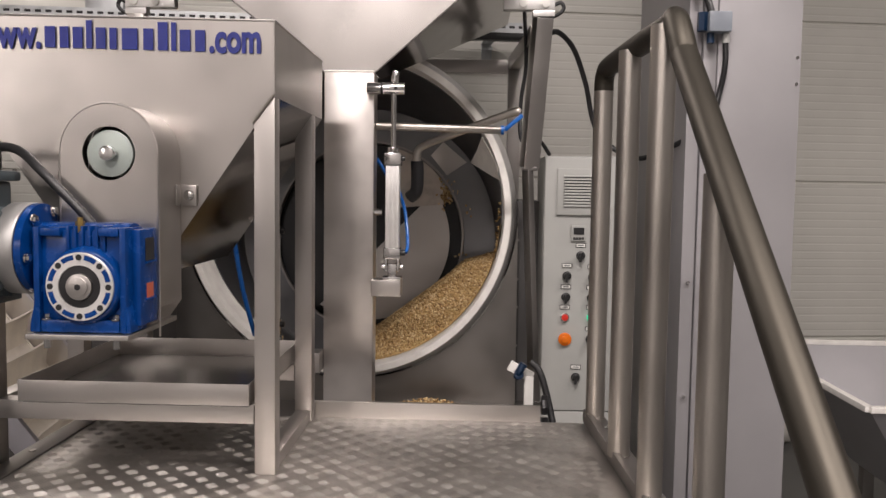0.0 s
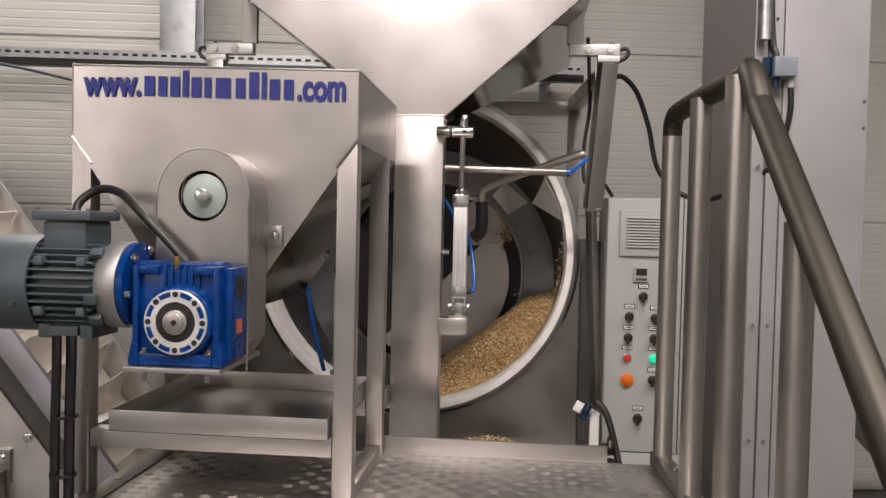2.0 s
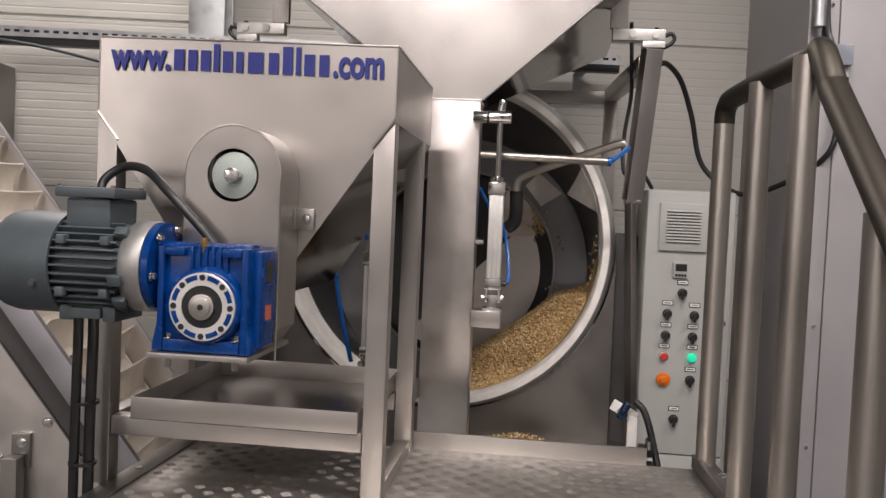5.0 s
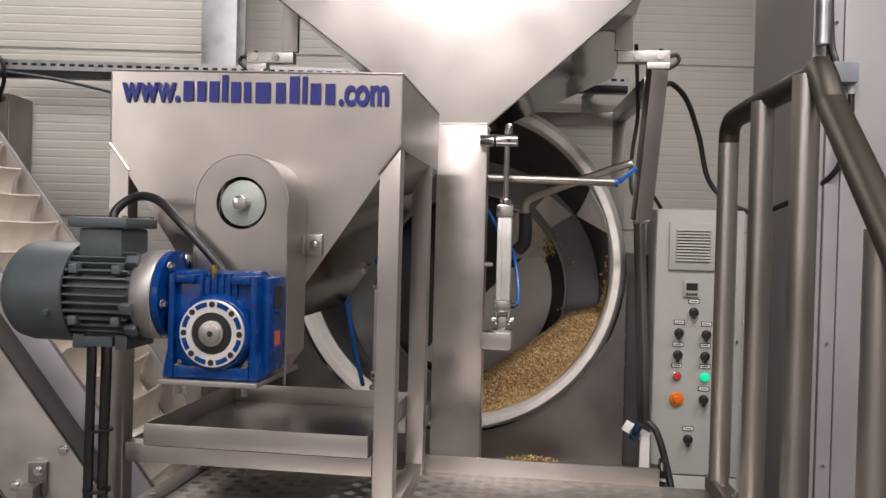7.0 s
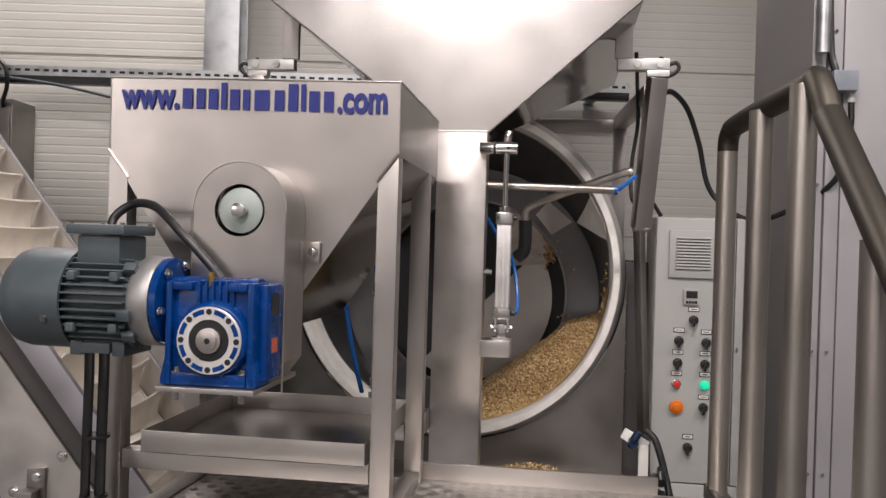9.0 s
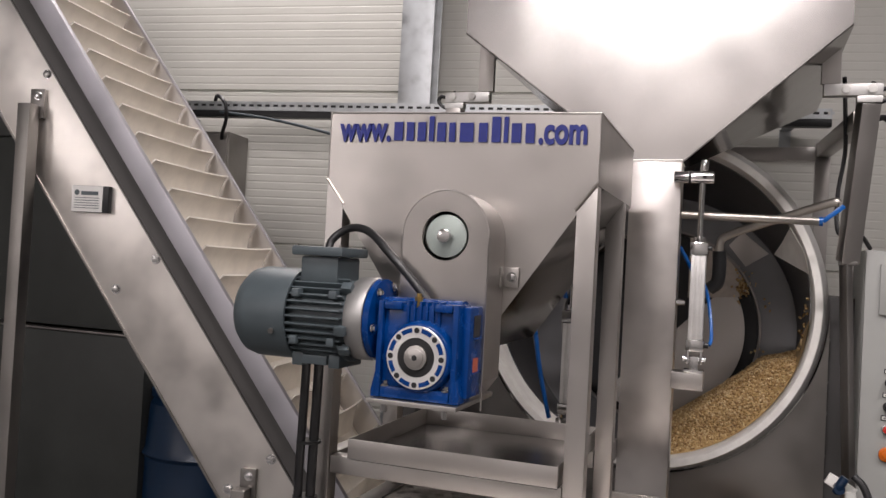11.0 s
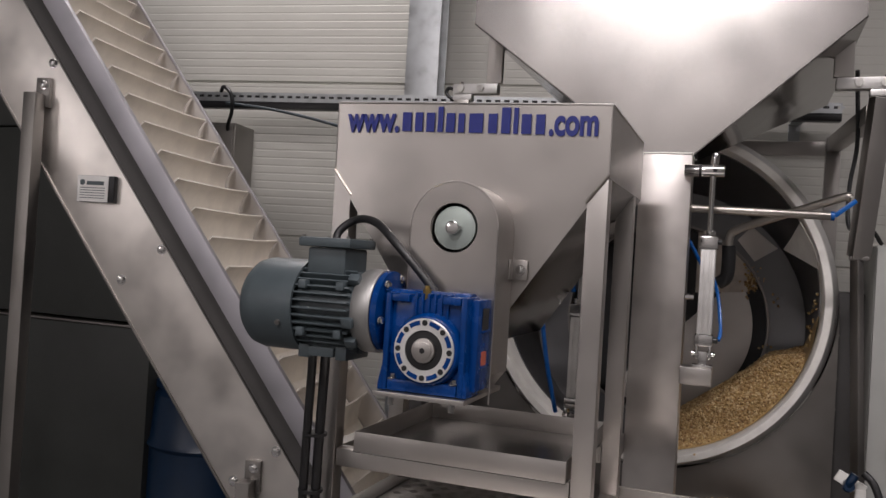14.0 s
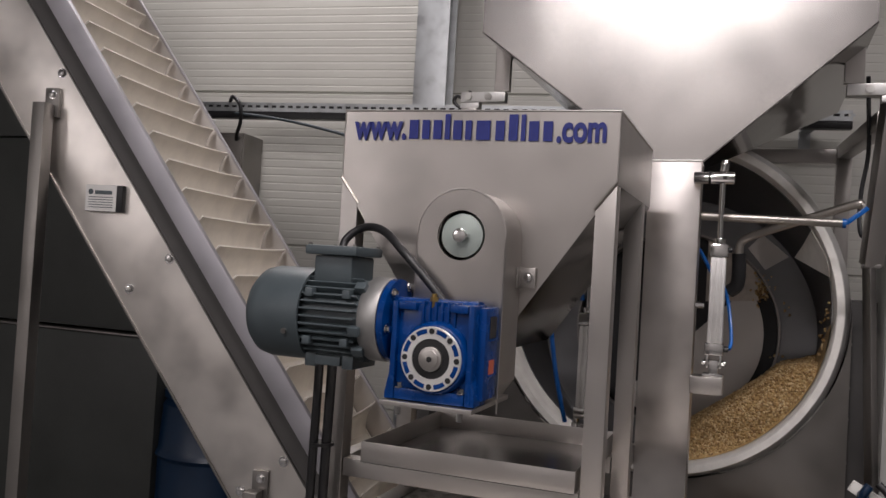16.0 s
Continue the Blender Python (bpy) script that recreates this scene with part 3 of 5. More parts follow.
        zi = z + 0.003 - 0.006 * (i + 0.5) / len(widths)
        gap = 0.16 * w * k
        bm = box(B(), (x + gap, y - 0.0006, zi), (x + w * k - gap, y + 0.0006, zi + top), 0.0)
        part("name_block", bm, INK, t)
        x += w * k
    return t


def drip_tray():
    t = thing("drip_tray", (-0.66, 1.87, 1.106), "shallow stainless drip tray lying on the frame tubes", "tray")
    x0, x1, y0, y1, z0, z1 = -0.871, -0.412, 1.668, 2.14, 1.1075, 1.152
    s = 0.002
    bm = box(B(), (x0, y0, z0), (x1, y1, z0 + s))
    part("bottom", bm, TRAY, t)
    for lo, hi in (((x0, y0, z0 + s), (x1, y0 + s, z1)), ((x0, y1 - s, z0 + s), (x1, y1, z1)), ((x0, y0 + s, z0 + s), (x0 + s, y1 - s, z1)), ((x1 - s, y0 + s, z0 + s), (x1, y1 - s, z1))):
        part("rim", box(B(), lo, hi, 0.0006), STEEL_SOFT, t)


def gear_motor():
    t = thing("gear_motor", (-0.64, 1.53, 1.256), "blue worm gearbox with a dark grey electric motor", "gear motor")
    cx, cz, yf, yb = -0.642, 1.365, 1.470, 1.568
    x0, x1, z0, z1 = -0.731, -0.566, 1.284, 1.465
    # mounting plate, carried by the chain guard
    bm = box(B(), (x0 - 0.007, 1.458, 1.2735), (x1 + 0.006, 1.69, 1.2825), 0.001)
    part("mounting_plate", bm, STEEL_SOFT, t)
    # housing: body, recessed face, frame ribs
    bm = box(B(), (x0 + 0.006, yf + 0.012, z0 + 0.004), (x1 - 0.004, yb, z1 - 0.005), 0.006)
    part("housing", bm, BLUE, t)
    for xa in (x0, x1 - 0.016):
        part("side_frame", box(B(), (xa + 0.003, yf, z0), (xa + 0.014, yf + 0.075, z1), 0.003), BLUE, t)
    for sx, xa in ((-1, x0 + 0.004), (1, x1 - 0.004)):
        part("foot", prism(B(), [(xa, yf + 0.002, z0), (xa + sx * 0.009, yf + 0.002, z0), (xa + sx * 0.009, yf + 0.002, z0 + 0.012), (xa, yf + 0.002, z0 + 0.055)], (0, 0.07, 0), 0.0015), BLUE, t)
    part("foot_frame", box(B(), (x0 + 0.014, yf + 0.001, z0), (x1 - 0.014, yf + 0.075, z0 + 0.022), 0.004), BLUE, t)
    for xa in (x0 + 0.014, x1 - 0.05):
        part("top_frame", box(B(), (xa, yf + 0.001, z1 - 0.016), (xa + 0.036, yf + 0.075, z1 - 0.001), 0.004), BLUE, t)
    part("side_cover", box(B(), (x1 - 0.006, yf + 0.03, z0 + 0.008), (x1 + 0.012, yb + 0.012, z1 - 0.004), 0.004), BLUE, t)
    part("worm_case", cyl(B(), (x0 - 0.004, 1.53, 1.425), (x1 - 0.01, 1.53, 1.425), 0.046, seg=28), BLUE, t)
    part("output_boss", cyl(B(), (cx, yf + 0.018, cz), (cx, yf - 0.008, cz), 0.071, 0.0625, seg=40, bev=0.003), BLUE, t)
    for k in range(6):
        x = cx - 0.028 + k * 0.0125
        part("cooling_rib", box(B(), (x - 0.0024, yf + 0.006, 1.418), (x + 0.0024, yb - 0.01, z1 + 0.002), 0.0015), BLUE, t)
    for z in (1.335, 1.40):
        part("cooling_rib", box(B(), (x1 + 0.010, yf + 0.05, z), (x1 + 0.016, yb, z + 0.004), 0.001), BLUE, t)
    # output cover: machined ring with slots and screws, seal, shaft
    yr = yf - 0.0085
    bm = B()
    spin(bm, (cx, yr, cz), (0, -1, 0), [(0, 0.036), (0.0045, 0.0365), (0.0045, 0.0445), (0.0045, 0.0570), (0.0035, 0.0582), (0, 0.0582)], 48)
    ring = part("output_ring", bm, ALU, t, "bright machined aluminium ring")
    for k in range(8):
        arc = [radians(k * 45 + 22.5 - 12 + 3 * u) for u in range(9)]
        pts = [(cx + 0.0545 * math.cos(a), yr - 0.0046, cz + 0.0545 * math.sin(a)) for a in arc]
        pts += [(cx + 0.0463 * math.cos(a), yr - 0.0046, cz + 0.0463 * math.sin(a)) for a in reversed(arc)]
        part("slot", prism(B(), pts, (0, -0.0006, 0)), BLUE, ring)
    for k in range(8):
        a = radians(k * 45)
        p = Vector((cx + 0.0500 * math.cos(a), yr - 0.0045, cz + 0.0500 * math.sin(a)))
        part("bolt_hole", cyl(B(), p, p + Vector((0, -0.0012, 0)), 0.0052, seg=14), BLACK, ring)
    part("oil_seal", spin(B(), (cx, yr, cz), (0, -1, 0), [(0, 0.022), (0.003, 0.023), (0.0025, 0.036), (0, 0.0365)], 40), RUBBER, t, "black rubber oil seal")
    bm = cyl(B(), (cx, yr + 0.004, cz), (cx, yr - 0.008, cz), 0.0225, seg=32, bev=0.0015)
    cyl(bm, (cx, yr - 0.008, cz), (cx, yr - 0.011, cz), 0.0165, seg=28, bev=0.001)
    shaft = part("output_shaft", bm, STEEL_SOFT, t)
    part("centre_hole", cyl(B(), (cx, yr - 0.0108, cz), (cx, yr - 0.0122, cz), 0.0055, seg=6), BLACK, shaft)
    for sx in (x0 + 0.022, x1 - 0.022):
        part("foot_bolt", bolt(B(), (sx, yf + 0.008, z0 + 0.022), (0, 0, 1), 0.0065, 0.008), CHROME, t)
        part("foot_nut", cyl(B(), (sx, yf + 0.008, 1.2735), (sx, yf + 0.008, 1.256), 0.006, seg=6), CHROME, t)
    bm = cyl(B(), (cx - 0.012, yf + 0.02, z1 - 0.01), (cx - 0.012, yf + 0.02, z1 + 0.010), 0.008, seg=6)
    cyl(bm, (cx - 0.012, yf + 0.02, z1 + 0.010), (cx - 0.012, yf + 0.02, z1 + 0.016), 0.005, seg=12)
    part("breather_plug", bm, BRASS, t, "brass breather plug")
    part("sticker", box(B(), (x1 + 0.0124, yf + 0.055, 1.335), (x1 + 0.0130, yf + 0.085, 1.365)), STICKER, t, "small red sticker")
    part("rating_plate", box(B(), (x1 + 0.0124, yf + 0.05, 1.405), (x1 + 0.0132, yf + 0.09, 1.445)), BLACK, t)
    # motor
    my, mz = 1.53, 1.424
    ax = (-1, 0, 0)
    o = (-0.735, my, mz)
    part("input_flange", spin(B(), o, ax, [(0.0, 0.0), (0.0, 0.06), (0.004, 0.079), (0.016, 0.079), (0.018, 0.077), (0.018, 0.0)], 44), BLUE, t)
    part("motor_flange", spin(B(), o, ax, [(0.0185, 0.0), (0.0185, 0.079), (0.022, 0.081), (0.052, 0.081), (0.058, 0.077), (0.058, 0.0)], 44), CAST, t, "dull grey cast motor flange")
    part("stator", spin(B(), o, ax, [(0.058, 0.0), (0.058, 0.072), (0.195, 0.072), (0.195, 0.0)], 44), GREY, t)
    for k in range(36):
        a = radians(k * 10)
        if 65 < k * 10 < 118:
            continue
        m = Matrix.Translation((o[0], my, mz)) @ Matrix.Rotation(a, 4, "X")
        part("cooling_fin", box(B(), (-0.182, 0.066, -0.0017), (-0.062, 0.0865, 0.0017), 0.0008, m), GREY, t)
    part("fan_cowl", spin(B(), o, ax, [(0.178, 0.085), (0.178, 0.0910), (0.268, 0.0910), (0.288, 0.086), (0.302, 0.073), (0.308, 0.052), (0.308, 0.0)], 48), GREY, t)
    for a in (200, 330):
        p = Vector((o[0] - 0.205, my + 0.0910 * math.cos(radians(a)), mz + 0.0910 * math.sin(radians(a))))
        part("cowl_screw", cyl(B(), p, p + 0.005 * Vector((0, math.cos(radians(a)), math.sin(radians(a)))), 0.0055, seg=12), STEEL_DARK, t)
    for a in (45, 135, 195, 225, 315):
        u = Vector((0, math.cos(radians(a)), math.sin(radians(a))))
        p = Vector((o[0], my, mz)) + u * 0.079
        part("flange_lug", box(B(), (-0.070, -0.009, -0.004), (-0.048, 0.009, 0.012), 0.002, Matrix.Translation(p) @ Matrix.Rotation(radians(a - 90), 4, "X")), GREY, t)
    for k in range(6):
        a = radians(k * 60 + 10)
        p = Vector((o[0] - 0.0185, my + 0.069 * math.cos(a), mz + 0.069 * math.sin(a)))
        part("flange_bolt", bolt(B(), p + Vector((0.019, 0, 0)), (1, 0, 0), 0.0065), CHROME, t)
    for x in (-0.815, -0.895):
        for zz in (-1, 1):
            part("foot_pad", box(B(), (x - 0.008, my - 0.083, mz + zz * 0.045 - 0.008), (x + 0.008, my - 0.062, mz + zz * 0.045 + 0.008), 0.003), GREY, t)
    for x in (-0.82, -0.90):
        part("foot_pad", box(B(), (x - 0.012, my - 0.05, mz - 0.098), (x + 0.012, my + 0.05, mz - 0.072), 0.003), GREY, t)
    part("foot_rail", box(B(), (-0.887, my - 0.055, mz - 0.093), (-0.833, my - 0.045, mz - 0.075), 0.002), GREY, t)
    bm = prism(B(), [(-0.905, my - 0.048, 1.485), (-0.823, my - 0.048, 1.485), (-0.823, my + 0.05, 1.485), (-0.905, my + 0.05, 1.485)], (0, 0, 0.056), 0.006)
    tb = part("terminal_box", bm, GREY, t)
    part("lid", box(B(), (-0.922, my - 0.058, 1.5415), (-0.810, my + 0.06, 1.560), 0.005), GREY, tb)
    for sx in (-0.914, -0.818):
        for sy in (my - 0.050, my + 0.052):
            part("lid_screw", cyl(B(), (sx, sy, 1.560), (sx, sy, 1.564), 0.004, seg=10), STEEL_DARK, tb)
    part("gland", cyl(B(), (-0.895, my + 0.05, 1.525), (-0.895, my + 0.068, 1.545), 0.012, seg=8), BLACK, tb)
    # supply cable over to the gearbox and down the leg
    bm = B()
    sweep(bm, [(-0.90, my + 0.055, 1.535), (-0.905, my + 0.075, 1.575), (-0.87, my + 0.085, 1.603), (-0.81, my + 0.055, 1.597), (-0.75, my + 0.025, 1.556), (-0.69, my + 0.018, 1.500), (-0.655, my + 0.016, 1.462)], 0.0085, 12, 8)
    solid("motor_cable", bm, RUBBER, "black rubber cable curving from the motor to the gearbox", "cable")
    for x, y, r in ((-0.960, 1.622, 0.0095), (-0.938, 1.637, 0.0105)):
        bm = B()
        sweep(bm, [(x + 0.03, y - 0.05, 1.36), (x + 0.008, y - 0.01, 1.27), (x, y, 1.12), (x - 0.003, y + 0.004, 0.95), (x - 0.006, y + 0.01, 0.6), (x - 0.01, y + 0.02, 0.012)], r, 12, 6)
        solid("motor_cable", bm, RUBBER, "black cable hanging down from the motor to the floor", "cable")
    for z, x in ((1.14, -0.949), (1.02, -0.951)):
        solid("cable_tie", cyl(B(), (x, 1.637, z), (x, 1.637, z + 0.006), 0.027, seg=16), BLACK, "black cable tie round the hanging cables", "cable tie")


# ---- the weigh hopper, its frame and chute ----
BX0, BX1, BZ, BF = -0.919, 0.156, 2.230, 2.434
BZL = 2.254


def weigh_hopper():
    t = thing("weigh_hopper", (-0.37, 2.9, 1.86), "large bright stainless weighing hopper hung on load cells", "hopper")
    xl, xr, zb, zt = -0.402, -0.260, 1.862, 2.85
    yb, yo = 3.62, 2.56
    F = [(BX0, zt), (BX0, BZL), (xl, zb), (xr, zb), (BX1, BZ), (BX1, zt)]
    faces = [[(x, BF, z) for x, z in F]]
    R = [(BX0, yb, zt), (BX0, yb, BZL), (xl, yo, zb), (xr, yo, zb), (BX1, yb, BZ), (BX1, yb, zt)]
    faces.append([R[0], R[1], R[4], R[5]])
    faces.append([R[1], R[2], R[3], R[4]])
    for k in (0, 4):
        (xa, za), (xb, zb2) = F[k], F[k + 1]
        faces.append([(xa, BF, za), (xb, BF, zb2), R[k + 1], R[k]])
    part("shell", shell(B(), faces, 0.003), STEEL_BRIGHT, t)
    # these slopes too carry their shade and dark reflections in the colour
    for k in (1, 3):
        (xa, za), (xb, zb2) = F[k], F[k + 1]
        part("slope_sheet", shell(B(), [[(xa, BF + 0.001, za), (xb, BF + 0.001, zb2), R[k + 1], R[k]]], 0.003), STEEL_MIRROR_SHADED, t, "mirror-finish sloped hopper sheet, coloured dark for the shade beneath")
    bm = box(B(), (xl, BF - 0.002, 0.776), (xr, BF + 0.075, zb + 0.001), 0.003)
    part("chute", bm, STEEL_CHUTE, t, "flat stainless discharge column")
    part("weld_seam", cyl(B(), (xl, BF - 0.002, zb + 0.002), (xr, BF - 0.002, zb + 0.002), 0.003, seg=8), STEEL_LIP, t)
    for s, xm in ((1, 0.125), (-1, -0.915)):
        bm = box(B(), (xm - 0.026, 2.645, 2.118), (xm + 0.026, 2.665, 2.40), 0.002)
        box(bm, (min(xm, xm - s * 0.03), 2.645, 2.30), (max(xm, xm - s * 0.03), 2.70, 2.40), 0.002)
        part("hanger", bm, STEEL_SOFT, t)


def load_cell(s, x0):
    t = thing("load_cell", (x0 + s * 0.03, 2.655, 2.062), "small bright aluminium load cell with a black lead", "load cell", "load cells")
    def X(a, b):
        return (min(x0 + s * a, x0 + s * b), max(x0 + s * a, x0 + s * b))
    for name, a, b, z0, z1, mat in (("beam", -0.118, 0.036, 2.082, 2.116, ALU), ("foot", -0.03, 0.036, 2.062, 2.0815, ALU)):
        lo, hi = X(a, b)
        part(name, box(B(), (lo, 2.638, z0), (hi, 2.672, z1), 0.003), mat, t)
    for a in (-0.06, 0.008):
        part("plug", cyl(B(), (x0 + s * a, 2.637, 2.100), (x0 + s * a, 2.632, 2.100), 0.0125, seg=20, bev=0.001), WHITE, t)
    bm = B()
    bolt(bm, (x0 + s * 0.012, 2.655, 2.116), (0, 0, 1), 0.007)
    part("screw", bm, CHROME, t)
    bm = B()
    sweep(bm, [(x0 + s * 0.036, 2.655, 2.10), (x0 + s * 0.056, 2.655, 2.106), (x0 + s * 0.064, 2.655, 2.09), (x0 + s * 0.05, 2.655, 2.073), (x0 + s * 0.02, 2.66, 2.06)], 0.006, 10)
    part("lead", bm, RUBBER, t)


def support_frame():
    t = thing("support_frame", (-0.4, 3.2, 0.776), "square stainless tube frame carrying the weighing hopper", "frame")
    bm = B()
    bar(bm, (0.200, 2.755, 1.61), (0.226, 2.655, 2.062), 0.052, 0.052)
    part("post", bm, STEEL_SOFT, t)
    bm = B()
    box(bm, (0.177, 2.73, 1.600), (0.225, 2.782, 1.612), 0.002)
    bar(bm, (0.195, 2.745, 1.602), (0.232, 2.70, 0.776), 0.024, 0.030)
    part("lower_leg", bm, STEEL_DARK, t)
    bm = B()
    bar(bm, (-1.02, 2.655, 0.776), (-1.02, 2.655, 2.062), 0.052, 0.052)
    part("post", bm, STEEL_SOFT, t)
    for x in (0.197, -1.02):
        part("post", bar(B(), (x, 3.75, 0.0), (x, 3.75, 2.118), 0.055, 0.055), STEEL_SOFT, t)
        part("top_tube", bar(B(), (x + (0.02 if x > 0 else 0), 2.70, 2.022), (x, 3.722, 2.088), 0.050, 0.055), STEEL_SOFT, t)
    part("top_tube", box(B(), (-0.99, 3.725, 2.045), (0.168, 3.775, 2.100), 0.003), STEEL_SOFT, t)


# ---- drum mixer ----
DX, DZ, DY = -0.412, 1.453, 2.94
BASE_Z = 0.776


def axis_z(y):
    """The drum's axis dips towards its back."""
    return DZ - 0.24 * max(0.0, y - 3.08)


def dip(bm):
    for v in bm.verts:
        v.co.z += axis_z(v.co.y) - DZ
    return bm


WALL_R = 0.540
BACK_Y = 3.58


def drum_mixer():
    t = thing("drum_mixer", (DX, 3.3, 0), "large stainless drum mixer with a bright lip, half full of peanuts", "mixer")
    c = (DX, DY, DZ)
    bm = spin(B(), c, (0, 1, 0), [(0.14, 0.543), (0.004, 0.543), (0.0, 0.546), (0.0, 0.567), (0.004, 0.570), (0.14, 0.570)], 128)
    part("lip", bm, STEEL_LIP, t, "bright rolled steel lip of the drum", angle=50)
    bm = spin(B(), c, (0, 1, 0), [(0.006, 0.5705), (0.022, 0.578), (0.060, 0.590), (0.064, 0.590), (0.064, 0.5705)], 128)
    part("lip_band", bm, ALU, t, "flared steel band behind the lip", angle=50)
    d = BACK_Y - DY
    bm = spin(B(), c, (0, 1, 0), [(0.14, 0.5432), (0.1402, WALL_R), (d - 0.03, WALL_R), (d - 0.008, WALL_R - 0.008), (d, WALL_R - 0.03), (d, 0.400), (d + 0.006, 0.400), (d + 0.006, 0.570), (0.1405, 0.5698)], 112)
    part("drum_shell", dip(bm), STEEL_DRUM_SHADED, t, "dull steel drum lining, coloured dark for the shade inside")
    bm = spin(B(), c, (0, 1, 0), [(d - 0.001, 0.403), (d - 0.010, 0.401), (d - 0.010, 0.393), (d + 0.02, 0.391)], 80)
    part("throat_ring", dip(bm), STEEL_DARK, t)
    # black surface stands for the unlit hollow behind the throat
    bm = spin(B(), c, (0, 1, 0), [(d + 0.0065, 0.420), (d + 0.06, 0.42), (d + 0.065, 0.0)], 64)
    part("back_plate", dip(bm), RUBBER, t, "black disc standing for the dark hollow at the drum's back")
    # worn hub disc with a scuffed wing
    n = 40
    bm = prism(B(), [(-0.424 + 0.352 * math.cos(a), BACK_Y + 0.02, 1.325 + 0.352 * math.sin(a)) for a in (radians(-125 + 160 * k / n) for k in range(n + 1))], (0, 0.006, 0))
    part("hub_disc", bm, STEEL_SOFT, t, "worn grey steel hub disc")
    wing = [(-0.29, 1.46), (-0.10, 1.475), (-0.055, 1.515), (-0.075, 1.585), (-0.130, 1.650), (-0.20, 1.69), (-0.29, 1.70)]
    bm = prism(B(), [(-0.113 + (x + 0.113) * 1.045, BACK_Y + 0.008, 1.533 + (z - 1.533) * 1.045) for x, z in wing], (0, 0.005, 0))
    part("wing", bm, SCUFFED, t, "scuffed pale steel wing")
    # folded lifting baffle at the upper side
    # its outer panel is coloured pale for the light it catches
    for pts, mat in (([(-0.143, 3.35, 1.669), (-0.080, 3.37, 1.592), (-0.003, 3.33, 1.643), (-0.096, 3.35, 1.722)], STEEL_SOFT),
                     ([(0.012, 3.22, 1.638), (0.112, 3.00, 1.572), (0.098, 3.00, 1.636), (0.050, 3.00, 1.722), (0.034, 3.14, 1.680)], STEEL_LIP)):
        bm = B()

        def f(tb, pts=pts):
            tb.faces.new([tb.verts.new(p) for p in pts])
            bmesh.ops.triangulate(tb, faces=tb.faces[:])
            bmesh.ops.solidify(tb, geom=tb.faces[:], thickness=0.004)
        put(bm, f)
        part("baffle", bm, mat, t)
    # front panel with the round cut-out, one corner each side
    def corner(s):
        xo = DX + (0.596 if s > 0 else -0.71)
        pts = [(xo, DY + 0.05, BASE_Z), (DX, DY + 0.05, BASE_Z)]
        pts += [(DX + s * 0.594 * math.sin(a), DY + 0.05, DZ - 0.594 * math.cos(a)) for a in (radians(90) * k / 24 for k in range(25))]
        return prism(B(), pts, (0, 0.006, 0))
    part("front_panel", corner(1), STEEL_DARK, t, "dull grey steel front panel")
    part("front_panel", corner(-1), STEEL_DARK, t, "dull grey steel front panel")
    bm = box(B(), (0.166, DY + 0.10, 0.3), (0.275, 3.6, 1.50), 0.003)
    part("mixer_flank", bm, DARK_SHADE, t)
    # left flank is added to block lamp light from the drum's left half
    part("mixer_flank", box(B(), (-1.10, 2.46, BASE_Z + 0.001), (-1.03, 3.60, 1.62), 0.003), DARK_SHADE, t)
    for z in (0.98, 1.12, 1.22, 1.36):
        part("bolt", bolt(B(), (0.185, DY + 0.10, z), (0, -1, 0), 0.004, 0.004), STEEL_DARK, t)
    part("base", box(B(), (-1.05, 2.40, 0.0), (0.30, 3.60, BASE_Z), 0.004), STEEL_DARK, t)


def kernel_mesh():
    bm = B()
    bmesh.ops.create_icosphere(bm, subdivisions=2, radius=1)
    vs = [v.co.copy() for v in bm.verts]
    fs = [[v.index for v in f.verts] for f in bm.faces]
    bm.free()
    return np.array([tuple(v) for v in vs]), np.array(fs)


KV, KF = kernel_mesh()


def kernels(name, places, label, category, rng, size=0.0056, kind="stuff"):
    """A heap of loose kernels, each an uneven egg turned at random."""
    V, F = [], []
    for i, p in enumerate(places):
        e = Euler(rng.uniform(0, 6.28, 3)).to_matrix()
        s = np.array((1.0, 0.82, 0.74)) * size * rng.uniform(0.8, 1.2)
        V.append((KV * s * (1 + 0.08 * np.sin(KV[:, [1, 2, 0]] * 3 + i))) @ np.array(e).T + np.array(p))
        F.append(KF + len(KV) * i)
    V, F = np.concatenate(V), np.concatenate(F)
    at = np.array((V[:, 0].mean(), V[:, 1].mean(), V[:, 2].min()))
    me = bpy.data.meshes.new(name)
    me.from_pydata((V - at).tolist(), [], F.tolist())
    me.materials.append(KERNEL)
    me.polygons.foreach_set("use_smooth", [True] * len(me.polygons))
    ob = new(name, me)
    ob.location = at
    return tagged(ob, label, category, kind=kind)


def floor_z(x, y):
    """Height of the drum wall below a place."""
    return axis_z(y) - math.sqrt(max(0.0, (WALL_R - 0.002) ** 2 - (x - DX) ** 2))


def heap_z(x, y):
    """The heap's surface: one slope across the drum, another down to the lip."""
    lie = 1.246 + 0.80 * min(x, 0.0) + 0.2 * max(x, 0.0) + 0.008 * math.sin(9 * x + 14 * y)
    return min(lie, floor_z(x, y) + max(0.0, y - 3.03) * 1.15)


